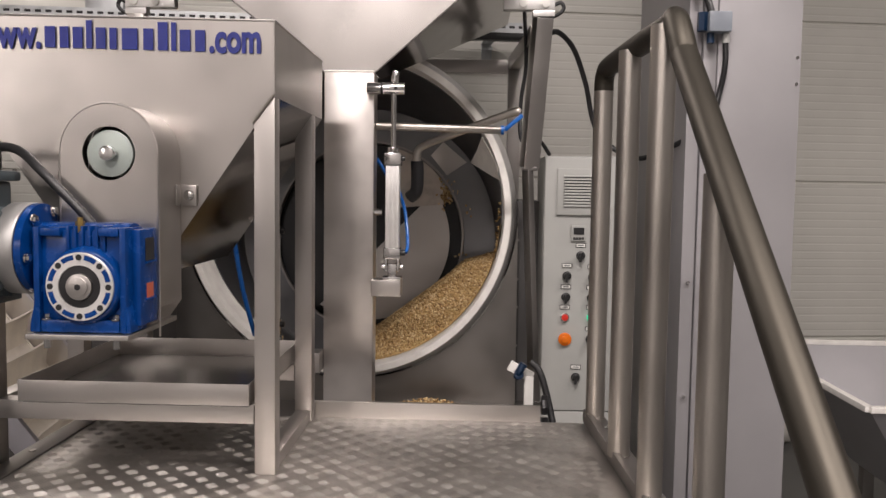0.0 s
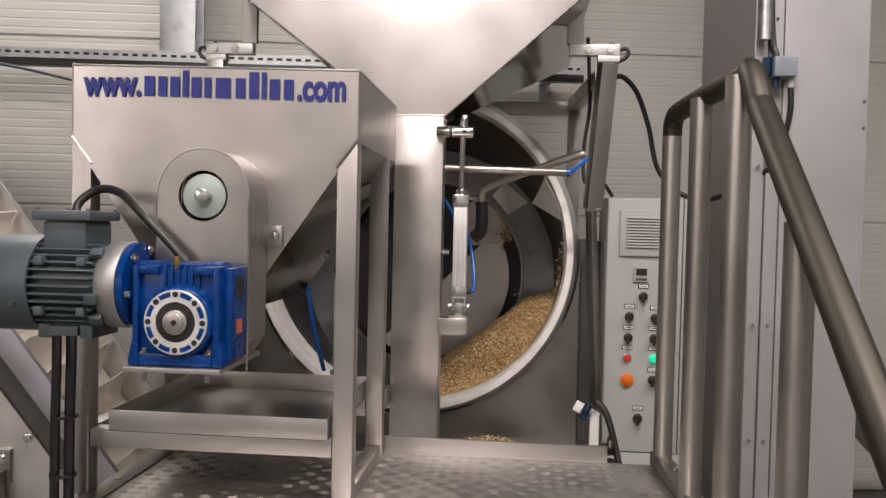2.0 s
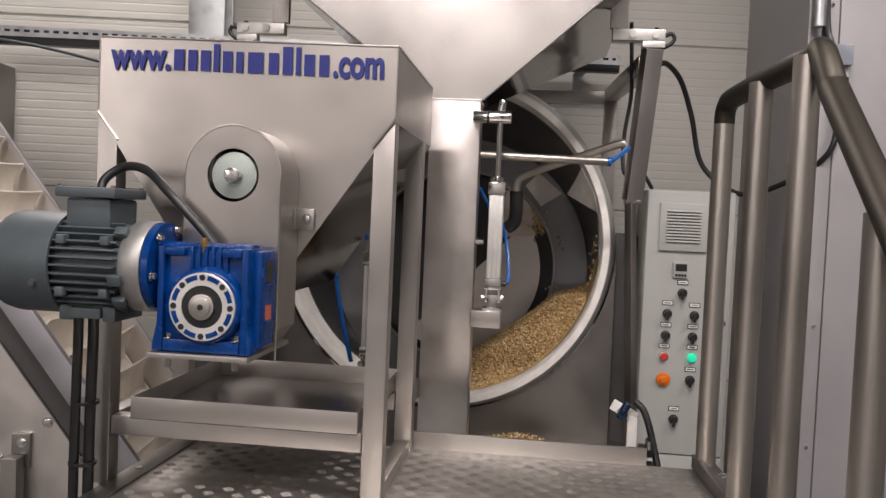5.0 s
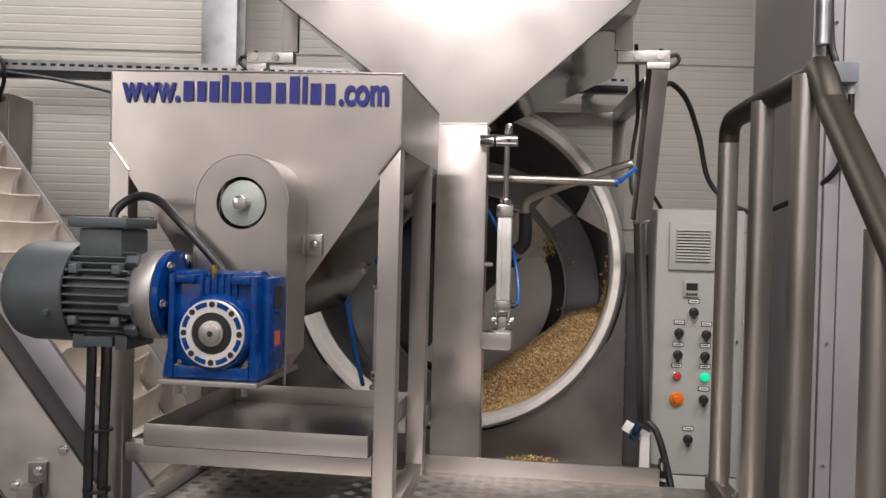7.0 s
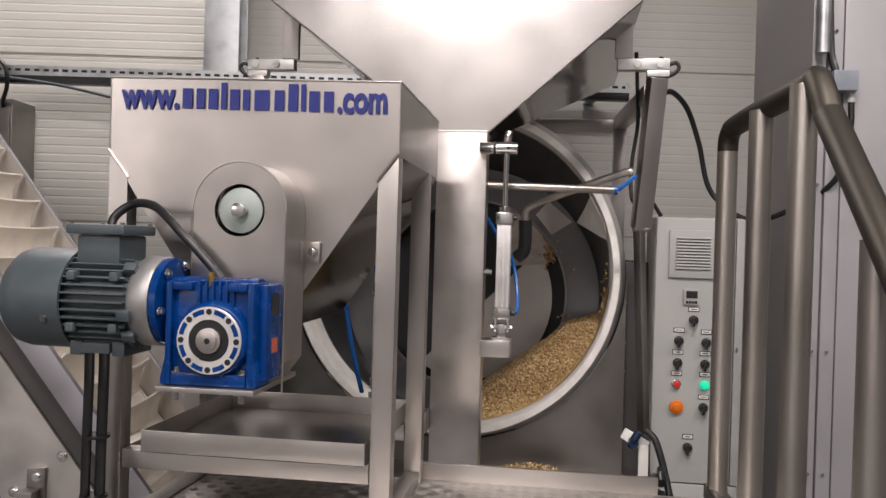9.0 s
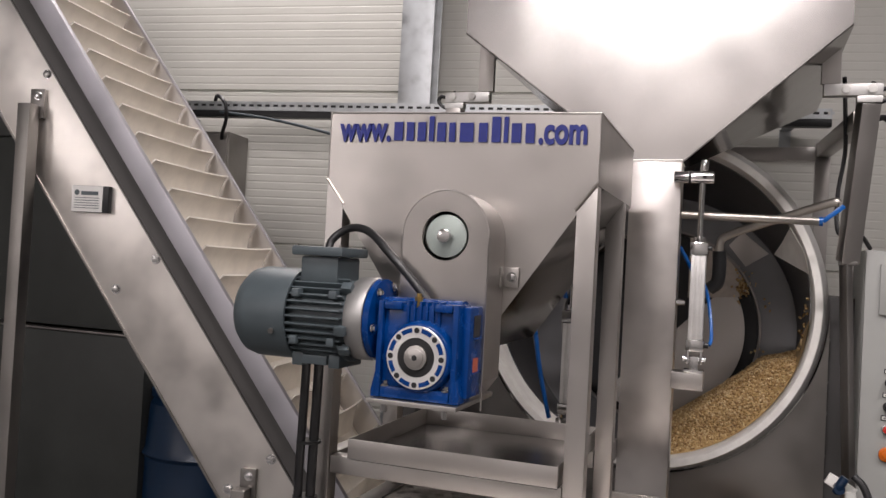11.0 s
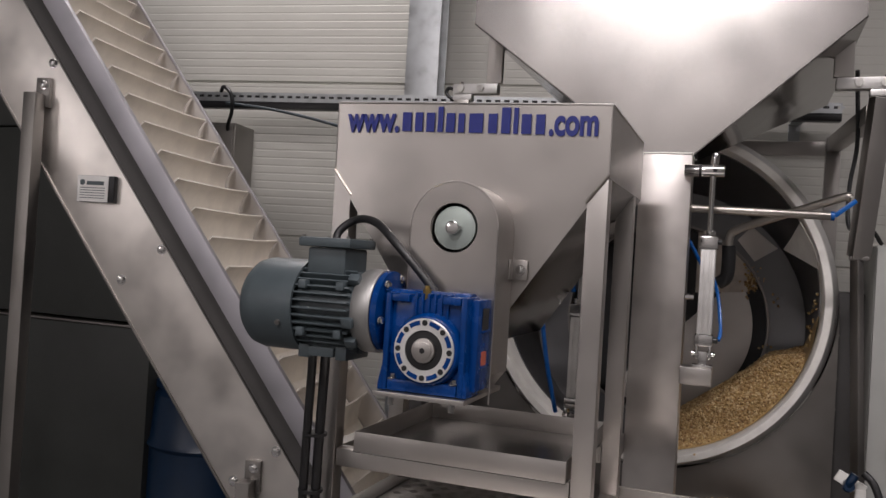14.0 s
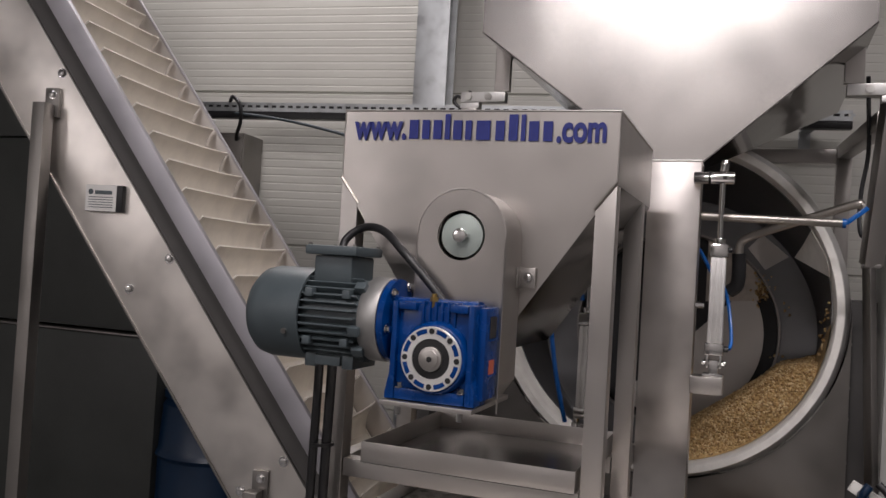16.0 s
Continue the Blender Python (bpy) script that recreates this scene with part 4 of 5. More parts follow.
def peanuts():
    rng = np.random.default_rng(4)
    pts = []
    while len(pts) < 14500:
        x, y = rng.uniform(-0.56, 0.125), rng.uniform(3.03, BACK_Y - 0.006)
        f, z = floor_z(x, y), heap_z(x, y)
        if z < f + 0.004:
            continue
        z = max(f + 0.005, z + rng.uniform(-0.009, 0.003))
        if math.hypot(x - DX, z - axis_z(y)) > WALL_R - 0.005:
            continue
        pts.append((x, y, z))
    kernels("peanut_heap", pts, "heap of light brown roasted peanuts in the drum", "peanuts", rng, 0.0046)
    # packed mass of the heap, just under the loose kernels
    bm = B()
    na, ny = 48, 24
    grid = []
    for i in range(na + 1):
        x = -0.56 + 0.685 * i / na
        row = []
        for j in range(ny + 1):
            y = 3.03 + (BACK_Y - 0.002 - 3.03) * j / ny
            row.append(bm.verts.new((x, y, max(floor_z(x, y) - 0.003, heap_z(x, y) - 0.008))))
        grid.append(row)
    for i in range(na):
        for j in range(ny):
            bm.faces.new((grid[i][j], grid[i + 1][j], grid[i + 1][j + 1], grid[i][j + 1]))
    solid("peanut_mass", bm, KERNEL, "packed lower layer of the peanut heap", "peanuts", kind="stuff")
    # kernels stuck to the back and the wall of the drum, and ground nut on the hub
    st = [(x, BACK_Y - 0.004, z) for x, z in ((0.0, 1.44), (0.014, 1.455), (0.018, 1.425), (-0.004, 1.47), (-0.03, 1.262), (-0.015, 1.27), (-0.045, 1.255), (0.0, 1.262))]
    for k in range(30):
        a, y = rng.uniform(-6, 13), rng.uniform(3.10, 3.50)
        r = WALL_R - 0.005
        st.append((DX + r * math.cos(radians(a)), y, axis_z(y) - r * math.sin(radians(a))))
    kernels("stuck_peanuts", st, "stray peanuts clinging to the drum wall", "peanuts", rng, 0.0056)
    hub = [(-0.084 + rng.normal(0, 0.017), BACK_Y + 0.004, 1.522 + rng.normal(0, 0.026)) for k in range(110)]
    kernels("stuck_peanuts", hub, "clump of ground peanut stuck on the hub", "peanuts", rng, 0.0056)
    pile = []
    while len(pile) < 900:
        x, y = rng.normal(0, 0.085), rng.normal(0, 0.03)
        h = 0.047 * math.exp(-(x * x / 0.022 + y * y / 0.0022))
        pile.append((-0.115 + x, 2.85 + y, BASE_Z + 0.006 + rng.uniform(0, 1) * h))
    kernels("spilled_peanuts", pile, "small pile of spilled peanuts below the drum", "peanuts", rng, 0.0046)


def loose_kernel(k):
    rng = np.random.default_rng(100 + k)
    return kernels("falling_peanut", [(0, 0, 0)], "single peanut dropping over the drum lip", "peanut", rng, 0.0060, kind="")


# ---- pneumatic cylinders and pipes at the chute ----
def air_cylinder(x, y, group="air cylinders"):
    t = thing("air_cylinder", (x, y, 1.23), "slim grooved aluminium air cylinder with a chrome rod", "air cylinder", group)
    s = 0.0235
    bm = box(B(), (x - s + 0.004, y - s + 0.004, 1.372), (x + s - 0.004, y + s - 0.004, 1.60), 0.002)
    for dx in (-0.014, 0.0, 0.014):
        box(bm, (x + dx - 0.0045, y - s, 1.372), (x + dx + 0.0045, y + s, 1.60), 0.0012)
    part("barrel", bm, ALU, t)
    part("end_cap", box(B(), (x - s, y - s, 1.601), (x + s, y + s, 1.636), 0.003), CHROME, t)
    part("end_cap", box(B(), (x - s, y - s, 1.340), (x + s, y + s, 1.3715), 0.003), CHROME, t)
    part("gland", cyl(B(), (x, y, 1.636), (x, y, 1.652), 0.016, seg=24, bev=0.002), CHROME, t)
    part("rod", cyl(B(), (x, y, 1.65), (x - 0.004 * 0, y, 1.80), 0.0075, seg=20), CHROME, t)
    bm = cyl(B(), (x + 0.03, y, 1.815), (x - 0.075, y, 1.815), 0.017, seg=28, bev=0.002)
    pin = part("clevis", bm, CHROME, t)
    part("screw", cyl(B(), (x + 0.006, y - 0.0165, 1.815), (x + 0.006, y - 0.0185, 1.815), 0.006, seg=6), BLACK, pin)
    part("collar", cyl(B(), (x - 0.030, y, 1.815), (x - 0.036, y, 1.815), 0.0176, seg=24), BLACK, pin)
    part("lug", cyl(B(), (x + 0.002, y, 1.83), (x + 0.004, y + 0.004, 1.862), 0.011, seg=16, bev=0.002), CHROME, t)
    bm = B()
    for dx in (-0.020, 0.014):
        box(bm, (x + dx, y - 0.02, 1.305), (x + dx + 0.007, y + 0.02, 1.340), 0.002)
    cyl(bm, (x - 0.03, y, 1.318), (x + 0.03, y, 1.318), 0.008, seg=16)
    box(bm, (x - 0.012, y - 0.012, 1.284), (x + 0.012, y + 0.012, 1.326), 0.002)
    box(bm, (x - 0.026, y - 0.02, 1.2825), (x + 0.026, y + 0.02, 1.290), 0.001)
    part("foot_clevis", bm, CHROME, t)
    part("fitting", cyl(B(), (x + s, y, 1.357), (x + s + 0.012, y, 1.357), 0.008, seg=12), BLACK, t)
    part("fitting", cyl(B(), (x + s, y, 1.622), (x + s + 0.010, y, 1.622), 0.007, seg=12), BLACK, t)
    return t


def chute_gear():
    air_cylinder(-0.203, 2.41)
    bm = box(B(), (-0.2595, 2.375, 1.236), (-0.176, 2.445, 1.2825), 0.003)
    solid("cylinder_bracket", bm, STEEL_SOFT, "welded steel box bracket on the chute", "bracket")
    bm = cyl(B(), (-0.259, 2.43, 1.47), (-0.236, 2.43, 1.47), 0.009, seg=6)
    solid("side_bolt", bm, CHROME, "hexagon bolt in the side of the chute", "bolt")
    bm = B()
    sweep(bm, [(-0.166, 2.42, 1.357), (-0.162, 2.435, 1.375), (-0.166, 2.46, 1.42), (-0.176, 2.48, 1.48), (-0.192, 2.48, 1.53)], 0.005, 10)
    solid("air_hose", bm, HOSE, "blue plastic air hose beside the cylinder", "hose")
    bm = B()
    sweep(bm, [(-0.262, 2.52, 1.625), (-0.245, 2.54, 1.595), (-0.228, 2.56, 1.56), (-0.215, 2.56, 1.53)], 0.005, 10)
    solid("air_hose", bm, HOSE, "blue plastic air hose at the chute", "hose")
    # second cylinder on the far side of the chute
    x, y = -0.545, 2.41
    c = air_cylinder(x, y)
    c.location.z -= 0.21
    solid("cylinder_bracket", box(B(), (-0.60, 2.375, 1.016), (-0.4025, 2.445, 1.0725), 0.003), STEEL_SOFT, "welded steel box bracket on the chute", "bracket")
    bm = B()
    sweep(bm, [(-0.63, 2.42, 1.48), (-0.652, 2.40, 1.44), (-0.643, 2.39, 1.36), (-0.625, 2.40, 1.24), (-0.60, 2.43, 1.11)], 0.0065, 10)
    solid("air_hose", bm, HOSE, "blue plastic air hose under the feed hopper", "hose")
    bm = B()
    sweep(bm, [(-0.575, 2.43, 1.60), (-0.58, 2.43, 1.52), (-0.57, 2.44, 1.46)], 0.0065, 10)
    solid("air_hose", bm, HOSE, "blue plastic air hose under the feed hopper", "hose")
    # spray pipes tied together with blue tape
    bm = cyl(B(), (-0.2595, 2.47, 1.716), (0.108, 2.50, 1.710), 0.0115, seg=24, bev=0.001)
    solid("spray_pipe", bm, STEEL_TUBE, "straight stainless pipe fixed to the chute", "pipe")
    bm = B()
    sweep(bm, [(-0.160, 2.78, 1.60), (-0.161, 2.78, 1.640), (-0.155, 2.778, 1.665), (-0.132, 2.770, 1.680), (-0.08, 2.75, 1.700), (0.13, 2.66, 1.772), (0.16, 2.65, 1.776)], 0.0125, 16, 6)
    solid("spray_pipe", bm, STEEL_TUBE, "bent stainless spray pipe reaching into the drum", "pipe")
    bm = B()
    sweep(bm, [(-0.161, 2.78, 1.628), (-0.159, 2.785, 1.58), (-0.163, 2.79, 1.53), (-0.185, 2.80, 1.508)], 0.021, 14)
    solid("rubber_hose", bm, RUBBER, "thick black rubber hose on the spray pipe", "hose")
    bm = B()
    box(bm, (-0.016, -0.005, -0.0065), (0.052, 0.005, 0.0065), 0.003, Matrix.Translation((0.122, 2.52, 1.722)) @ Matrix.Rotation(radians(-40), 4, "Y"))
    cyl(bm, (0.099, 2.50, 1.710), (0.1085, 2.50, 1.710), 0.0128, seg=18)
    solid("tape_tie", bm, HOSE, "strip of blue tape tying the pipes to the post", "tape")


# ---- control cabinet ----
def control_cabinet():
    x0, x1, y0, z0, z1 = 0.258, 0.535, 2.842, 0.0, 1.653
    t = thing("control_cabinet", ((x0 + x1) / 2, 2.97, 0), "pale grey control cabinet with switches and a green lamp", "control cabinet")
    part("body", box(B(), (x0, y0 + 0.02, z0), (x1, y0 + 0.28, z1), 0.006), CABINET, t)
    door = part("door", box(B(), (x0 + 0.002, y0, 0.80), (x1 - 0.028, y0 + 0.018, z1 - 0.004), 0.004), CABINET, t)
    part("side_strip", box(B(), (x1 - 0.025, y0 + 0.001, 0.80), (x1, y0 + 0.0185, z1 - 0.004), 0.003), CABINET, t)
    part("plinth", box(B(), (x0 + 0.002, y0 + 0.004, 0.02), (x1 - 0.002, y0 + 0.019, 0.796), 0.003), CABINET, t)
    part("hinge", cyl(B(), (x1 - 0.016, y0 - 0.002, 1.228), (x1 - 0.016, y0 - 0.002, 1.240), 0.004, seg=12), CHROME, t)
    y = y0
    vx0, vx1, vz0, vz1 = 0.300, 0.450, 1.458, 1.611
    vent = part("vent", box(B(), (vx0, y - 0.010, vz0), (vx1, y - 0.0005, vz1), 0.003), CABINET, door)
    n = 11
    for k in range(n):
        z = vz0 + 0.032 + k * (vz1 - vz0 - 0.056) / (n - 1)
        bm = prism(B(), [(vx0 + 0.022, y - 0.010, z + 0.003), (vx0 + 0.022, y - 0.0165, z - 0.003), (vx0 + 0.022, y - 0.010, z - 0.0035)], (vx1 - vx0 - 0.044, 0, 0))
        part("louvre", bm, CABINET, vent)
        # dark grey strip paints the shade below each louvre
        bm = box(B(), (vx0 + 0.022, y - 0.0108, z - 0.0056), (vx1 - 0.022, y - 0.0102, z - 0.0046))
        part("louvre_shade", bm, GREY, vent)
    # temperature display
    disp = part("display", box(B(), (0.350, y - 0.008, 1.372), (0.398, y - 0.0005, 1.424), 0.002), CABINET, door)
    part("screen", box(B(), (0.357, y - 0.0095, 1.394), (0.392, y - 0.0085, 1.417)), BLACK, disp, "dark display window")
    bm = B()
    for k in range(4):
        box(bm, (0.357 + k * 0.009, y - 0.0095, 1.377), (0.364 + k * 0.009, y - 0.0085, 1.385))
    part("key", bm, BLACK, disp)

    def plate(x, z):
        pl = part("label_plate", box(B(), (x - 0.017, y - 0.0022, z - 0.0075), (x + 0.017, y - 0.0006, z + 0.0075), 0.0), BLACK, door)
        part("label_field", box(B(), (x - 0.0145, y - 0.0030, z - 0.0052), (x + 0.0145, y - 0.0024, z + 0.0052)), WHITE, pl)
        part("label_bar", box(B(), (x - 0.010, y - 0.0038, z - 0.0014), (x + 0.010, y - 0.0032, z + 0.0014)), GREY, pl)

    def knob(x, z):
        plate(x, z + 0.034)
        bm = cyl(B(), (x, y, z), (x, y - 0.010, z), 0.0150, seg=24, bev=0.002)
        cyl(bm, (x, y - 0.010, z), (x, y - 0.022, z), 0.0115, seg=20, bev=0.002)
        box(bm, (-0.0042, -0.034, -0.020), (0.0042, -0.012, 0.013), 0.002, Matrix.Translation((x, y, z)) @ Matrix.Rotation(radians(12), 4, "Y"))
        part("rotary_knob", bm, BLACK, door)

    for x, z in ((0.383, 1.324), (0.339, 1.256), (0.424, 1.253), (0.337, 1.185), (0.422, 1.184), (0.421, 1.045), (0.376, 0.915)):
        knob(x, z)
    for x, z, mat, name in ((0.335, 1.117, RED, "push_button"), (0.423, 1.117, GREEN, "signal_lamp")):
        plate(x, z + 0.034)
        b = part(name, cyl(B(), (x, y, z), (x, y - 0.008, z), 0.0150, seg=28, bev=0.002), CHROME if mat is RED else GREEN, door)
        part("cap", cyl(B(), (x, y - 0.008, z), (x, y - 0.016, z), 0.0115, seg=28, bev=0.003), mat, b)
    x, z = 0.337, 1.043
    e = part("stop_button", cyl(B(), (x, y, z), (x, y - 0.012, z), 0.022, seg=32, bev=0.003), ORANGE, door, "orange round stop button")
    part("cap", cyl(B(), (x, y - 0.012, z), (x, y - 0.020, z), 0.0135, seg=28, bev=0.004), ORANGE, e)


def tower():
    x0, x1, y0, y1 = 0.672, 1.008, 2.66, 3.41
    t = thing("elevator_tower", (0.84, 2.9, 0), "tall pale grey sheet steel elevator casing", "casing")
    part("casing", box(B(), (x0 + 0.085, y0, 0), (x1, y1, CEILING_Z - 0.2), 0.006), STEEL_TOWER, t)
    part("channel", box(B(), (x0, y0 + 0.012, 0), (x0 + 0.040, y1, CEILING_Z - 0.2), 0.003), STEEL_TOWER, t)
    part("channel", box(B(), (x0 + 0.043, y0 + 0.004, 0), (x0 + 0.083, y1, CEILING_Z - 0.2), 0.003), STEEL_TOWER, t)
    for z in (0.9, 1.26, 1.75, 2.2):
        for dx in (0.02, 0.062):
            part("screw", cyl(B(), (x0 + dx, y0 + 0.012, z), (x0 + dx, y0 - 0.001, z), 0.005, seg=12), CHROME, t)
    for z in (1.87, 1.95, 2.3, 1.2):
        part("screw", cyl(B(), (x1 - 0.012, y0, z), (x1 - 0.012, y0 - 0.003, z), 0.005, seg=12), CHROME, t)
    # sensor with its connectors
    s = thing("level_sensor", (0.745, 2.62, 2.0), "blue grey plastic level sensor with cable glands", "sensor")
    part("body", box(B(), (0.712, 2.60, 2.015), (0.780, 2.655, 2.075), 0.005), SENSOR, s)
    part("nut", cyl(B(), (0.700, 2.63, 2.02), (0.700, 2.63, 2.075), 0.016, seg=6), BARREL, s)
    part("gland", cyl(B(), (0.770, 2.63, 2.015), (0.770, 2.63, 1.985), 0.011, seg=12), CABINET, s)
    part("gland", cyl(B(), (0.725, 2.63, 2.015), (0.725, 2.63, 1.985), 0.011, seg=12), BARREL, s)
    bm = B()
    sweep(bm, [(0.770, 2.63, 1.987), (0.771, 2.63, 1.92), (0.762, 2.64, 1.85), (0.735, 2.645, 1.76), (0.665, 2.75, 1.69), (0.56, 2.90, 1.650), (0.445, 2.95, 1.74), (0.395, 2.92, 1.90), (0.345, 2.85, 2.00), (0.285, 2.75, 2.035), (0.245, 2.69, 2.02)], 0.0085, 12, 8)
    solid("sensor_cable", bm, RUBBER, "black cable sagging from the frame to the tower", "cable")
    bm = B()
    sweep(bm, [(0.725, 2.63, 2.075), (0.712, 2.64, 2.15), (0.705, 2.65, 2.4)], 0.011, 10)
    solid("sensor_cable", bm, RUBBER, "black cable rising up the tower", "cable")
    bm = cyl(B(), (0.690, 2.64, 2.13), (0.690, 2.64, 3.2), 0.020, seg=20)
    solid("conduit", bm, GALV, "grey metal conduit up the tower", "conduit")
    bm = B()
    sweep(bm, [(0.17, 2.75, 2.16), (0.18, 2.80, 2.08), (0.19, 2.85, 1.95), (0.175, 2.85, 1.82), (0.18, 2.83, 1.70), (0.24, 2.86, 1.70), (0.28, 2.92, 1.66)], 0.0065, 10)
    solid("sensor_cable", bm, RUBBER, "black cable hanging behind the frame post", "cable")


def drain_valve():
    t = thing("drain_valve", (0.17, 2.26, 0.90), "white bracket with a dark blue lever handle", "valve")
    m = Matrix.Translation((0.160, 2.27, 1.055)) @ Matrix.Rotation(radians(28), 4, "Y")
    part("bracket", box(B(), (-0.040, -0.006, -0.014), (0.030, 0.006, 0.014), 0.003, m), WHITE, t)
    part("upright", box(B(), (0.165, 2.262, 0.90), (0.190, 2.274, 1.045), 0.003), WHITE, t)
    bm = cyl(B(), (0.150, 2.262, 1.055), (0.150, 2.235, 1.055), 0.012, seg=16)
    sweep(bm, [(0.145, 2.25, 1.045), (0.152, 2.24, 1.066), (0.162, 2.24, 1.084)], 0.0105, 12)
    part("lever", bm, BARREL, t)
    part("foot", box(B(), (0.16, 2.20, 0.0), (0.20, 2.29, 0.90), 0.003), STEEL_DARK, t)
    bm = B()
    sweep(bm, [(0.180, 2.25, 1.088), (0.205, 2.24, 1.06), (0.228, 2.22, 0.98), (0.245, 2.19, 0.88), (0.255, 2.18, 0.7), (0.26, 2.18, 0.012)], 0.009, 12)
    solid("rubber_hose", bm, RUBBER, "black rubber hose running down behind the platform", "hose")
    k = thing("star_knob", (0.212, 2.20, 0.95), "black plastic star knob on a threaded pin", "knob")
    bm = cyl(B(), (0.205, 2.2, 0.985), (0.222, 2.2, 0.985), 0.026, seg=8, bev=0.004)
    part("grip", bm, BLACK, k)
    part("pin", cyl(B(), (0.190, 2.215, 0.985), (0.206, 2.205, 0.985), 0.007, seg=12), CHROME, k)
    part("grip", cyl(B(), (0.205, 2.2, 0.93), (0.225, 2.2, 0.93), 0.022, seg=8, bev=0.004), BLACK, k)


# ---- inclined flight conveyor ----
CA = radians(54.0)
CD = Vector((-math.cos(CA), 0, math.sin(CA)))
CN = Vector((math.sin(CA), 0, math.cos(CA)))
CP = Vector((-1.824, 2.18, 1.561))
# the conveyor stands turned to the machines, in line with the wall
CONVEYOR_TURN = Matrix.Translation((-1.8, 2.18, 0)) @ Matrix.Rotation(radians(9.0), 4, "Z") @ Matrix.Translation((1.8, -2.18, 0))


def on_belt(s, n, y):
    """A point s metres up the conveyor from its middle, n above the side plate's top edge, at depth y."""
    p = CP + CD * s + CN * n
    return Vector((p.x, y, p.z))


def conveyor():
    s0, s1 = -1.30, 2.35
    yn, yf = 2.18, 2.72
    t = thing("conveyor", on_belt(s0, -0.28, 2.45), "steep stainless conveyor with cream scoop flights", "conveyor")

    def slab(a, b, n0, n1, y0, y1, bev=0.0):
        return prism(B(), [on_belt(a, n0, y0), on_belt(b, n0, y0), on_belt(b, n1, y0), on_belt(a, n1, y0)], (0, y1 - y0, 0), bev)
    part("side_plate", slab(s0, s1, -0.238, 0.0, yn, yn + 0.003, 0.0008), STEEL_PLATE_LIT, t)
    part("side_plate", slab(s0, s1, -0.238, 0.134, yf, yf + 0.003, 0.0008), STEEL_SOFT, t)
    part("bottom_plate", slab(s0, s1, -0.238, -0.235, yn + 0.004, yf - 0.001), STEEL_DARK, t)
    part("top_rail", slab(s0, s1, 0.062, 0.128, yn - 0.044, yn - 0.020, 0.004), STEEL_EDGE, t, "pale folded steel edge rail")
    # dark strip paints the shade between side plate and rail
    part("rail_shade_strip", slab(s0, s1, 0.001, 0.070, yn - 0.018, yn - 0.006), DARK_SHADE, t, "strip under the rail, painted dark for the shade there")
    part("rail_lip", slab(s0, s1, -0.004, 0.0, yn - 0.024, yn - 0.0005, 0.001), STEEL_DARK, t)
    part("edge_rail", slab(s0, s1, 0.134, 0.143, yf - 0.004, yf + 0.010, 0.002), STEEL_EDGE, t)
    part("plate_flange", slab(s0, s1, -0.245, -0.238, yn - 0.004, yn + 0.03, 0.001), STEEL_DARK, t)
    belt = part("belt", slab(s0 + 0.05, s1, 0.042, 0.048, yn + 0.006, yf - 0.012), BELT, t, "cream rubber belt")
    for y in (yn + 0.006, yf - 0.024):
        part("belt_edge", slab(s0 + 0.05, s1, 0.0485, 0.052, y, y + 0.012, 0.001), BELT, belt)
    # scoop flights: a wall that sweeps out of the belt in a hollow curve
    prof = []
    for k in range(11):
        u = k / 10
        prof.append((-0.062 * (1 - u) ** 2, 0.048 + 0.086 * u))
    outline = prof + [(a + 0.005, b + 0.0005) for a, b in reversed(prof)]
    bm = B()
    cols = 12
    rows = []
    y0, y1 = yn + 0.005, yf - 0.016
    for j in range(cols + 1):
        v = j / cols
        sag = 0.004 * (1 - v) + 0.010 * max(0.0, 2 * v - 1) ** 2
        rows.append([bm.verts.new(Vector((0, y0 + (y1 - y0) * v - 0.014 * (1 - u01) * v, 0)) + CD * (a + sag * u01) + CN * b) for a, b, u01 in ((a, b, (b - 0.048) / 0.086) for a, b in outline)])
    n = len(outline)
    for u, w in zip(rows, rows[1:]):
        for k in range(n):
            bm.faces.new((u[k], u[(k + 1) % n], w[(k + 1) % n], w[k]))
    bm.faces.new(rows[0])
    bm.faces.new(rows[-1])
    me = finish(bm, BELT, Vector((0, 0, 0)))
    pitch = 0.1085
    s = 0.325 - 13 * pitch
    while s < s1 - 0.1:
        ob = new("flight", me)
        ob.parent = t
        p = CP + CD * s
        ob.location = Vector((p.x, 0, p.z)) - Vector(t.location)
        s += pitch
    # bolts, rating plate, supports
    for s, nn in ((-0.047, -0.028), (-0.052, -0.195), (0.672, -0.031), (-0.768, -0.032), (-0.774, -0.199), (1.40, -0.031), (1.40, -0.197)):
        part("bolt", bolt(B(), on_belt(s, nn, yn), (0, -1, 0), 0.011, 0.008), CHROME, t)
    m = Vector((-2.048, yn, 1.685))
    pl = part("rating_plate", box(B(), (m.x - 0.064, yn - 0.022, m.z - 0.042), (m.x + 0.064, yn - 0.001, m.z + 0.042), 0.002), BLACK, t)
    part("plate_face", box(B(), (m.x - 0.063, yn - 0.0245, m.z - 0.041), (m.x + 0.045, yn - 0.0225, m.z + 0.041), 0.0), ALU, pl, "etched metal rating plate")
    bm = box(B(), (m.x - 0.030, yn - 0.0255, m.z + 0.012), (m.x + 0.030, yn - 0.0247, m.z + 0.024))
    cyl(bm, (m.x - 0.045, yn - 0.0247, m.z + 0.02), (m.x - 0.045, yn - 0.0255, m.z + 0.02), 0.009, seg=16)
    for k in range(5):
        box(bm, (m.x - 0.052, yn - 0.0255, m.z + 0.002 - k * 0.008), (m.x + 0.034, yn - 0.0247, m.z + 0.0042 - k * 0.008))
    part("print_bar", bm, GREY, pl)
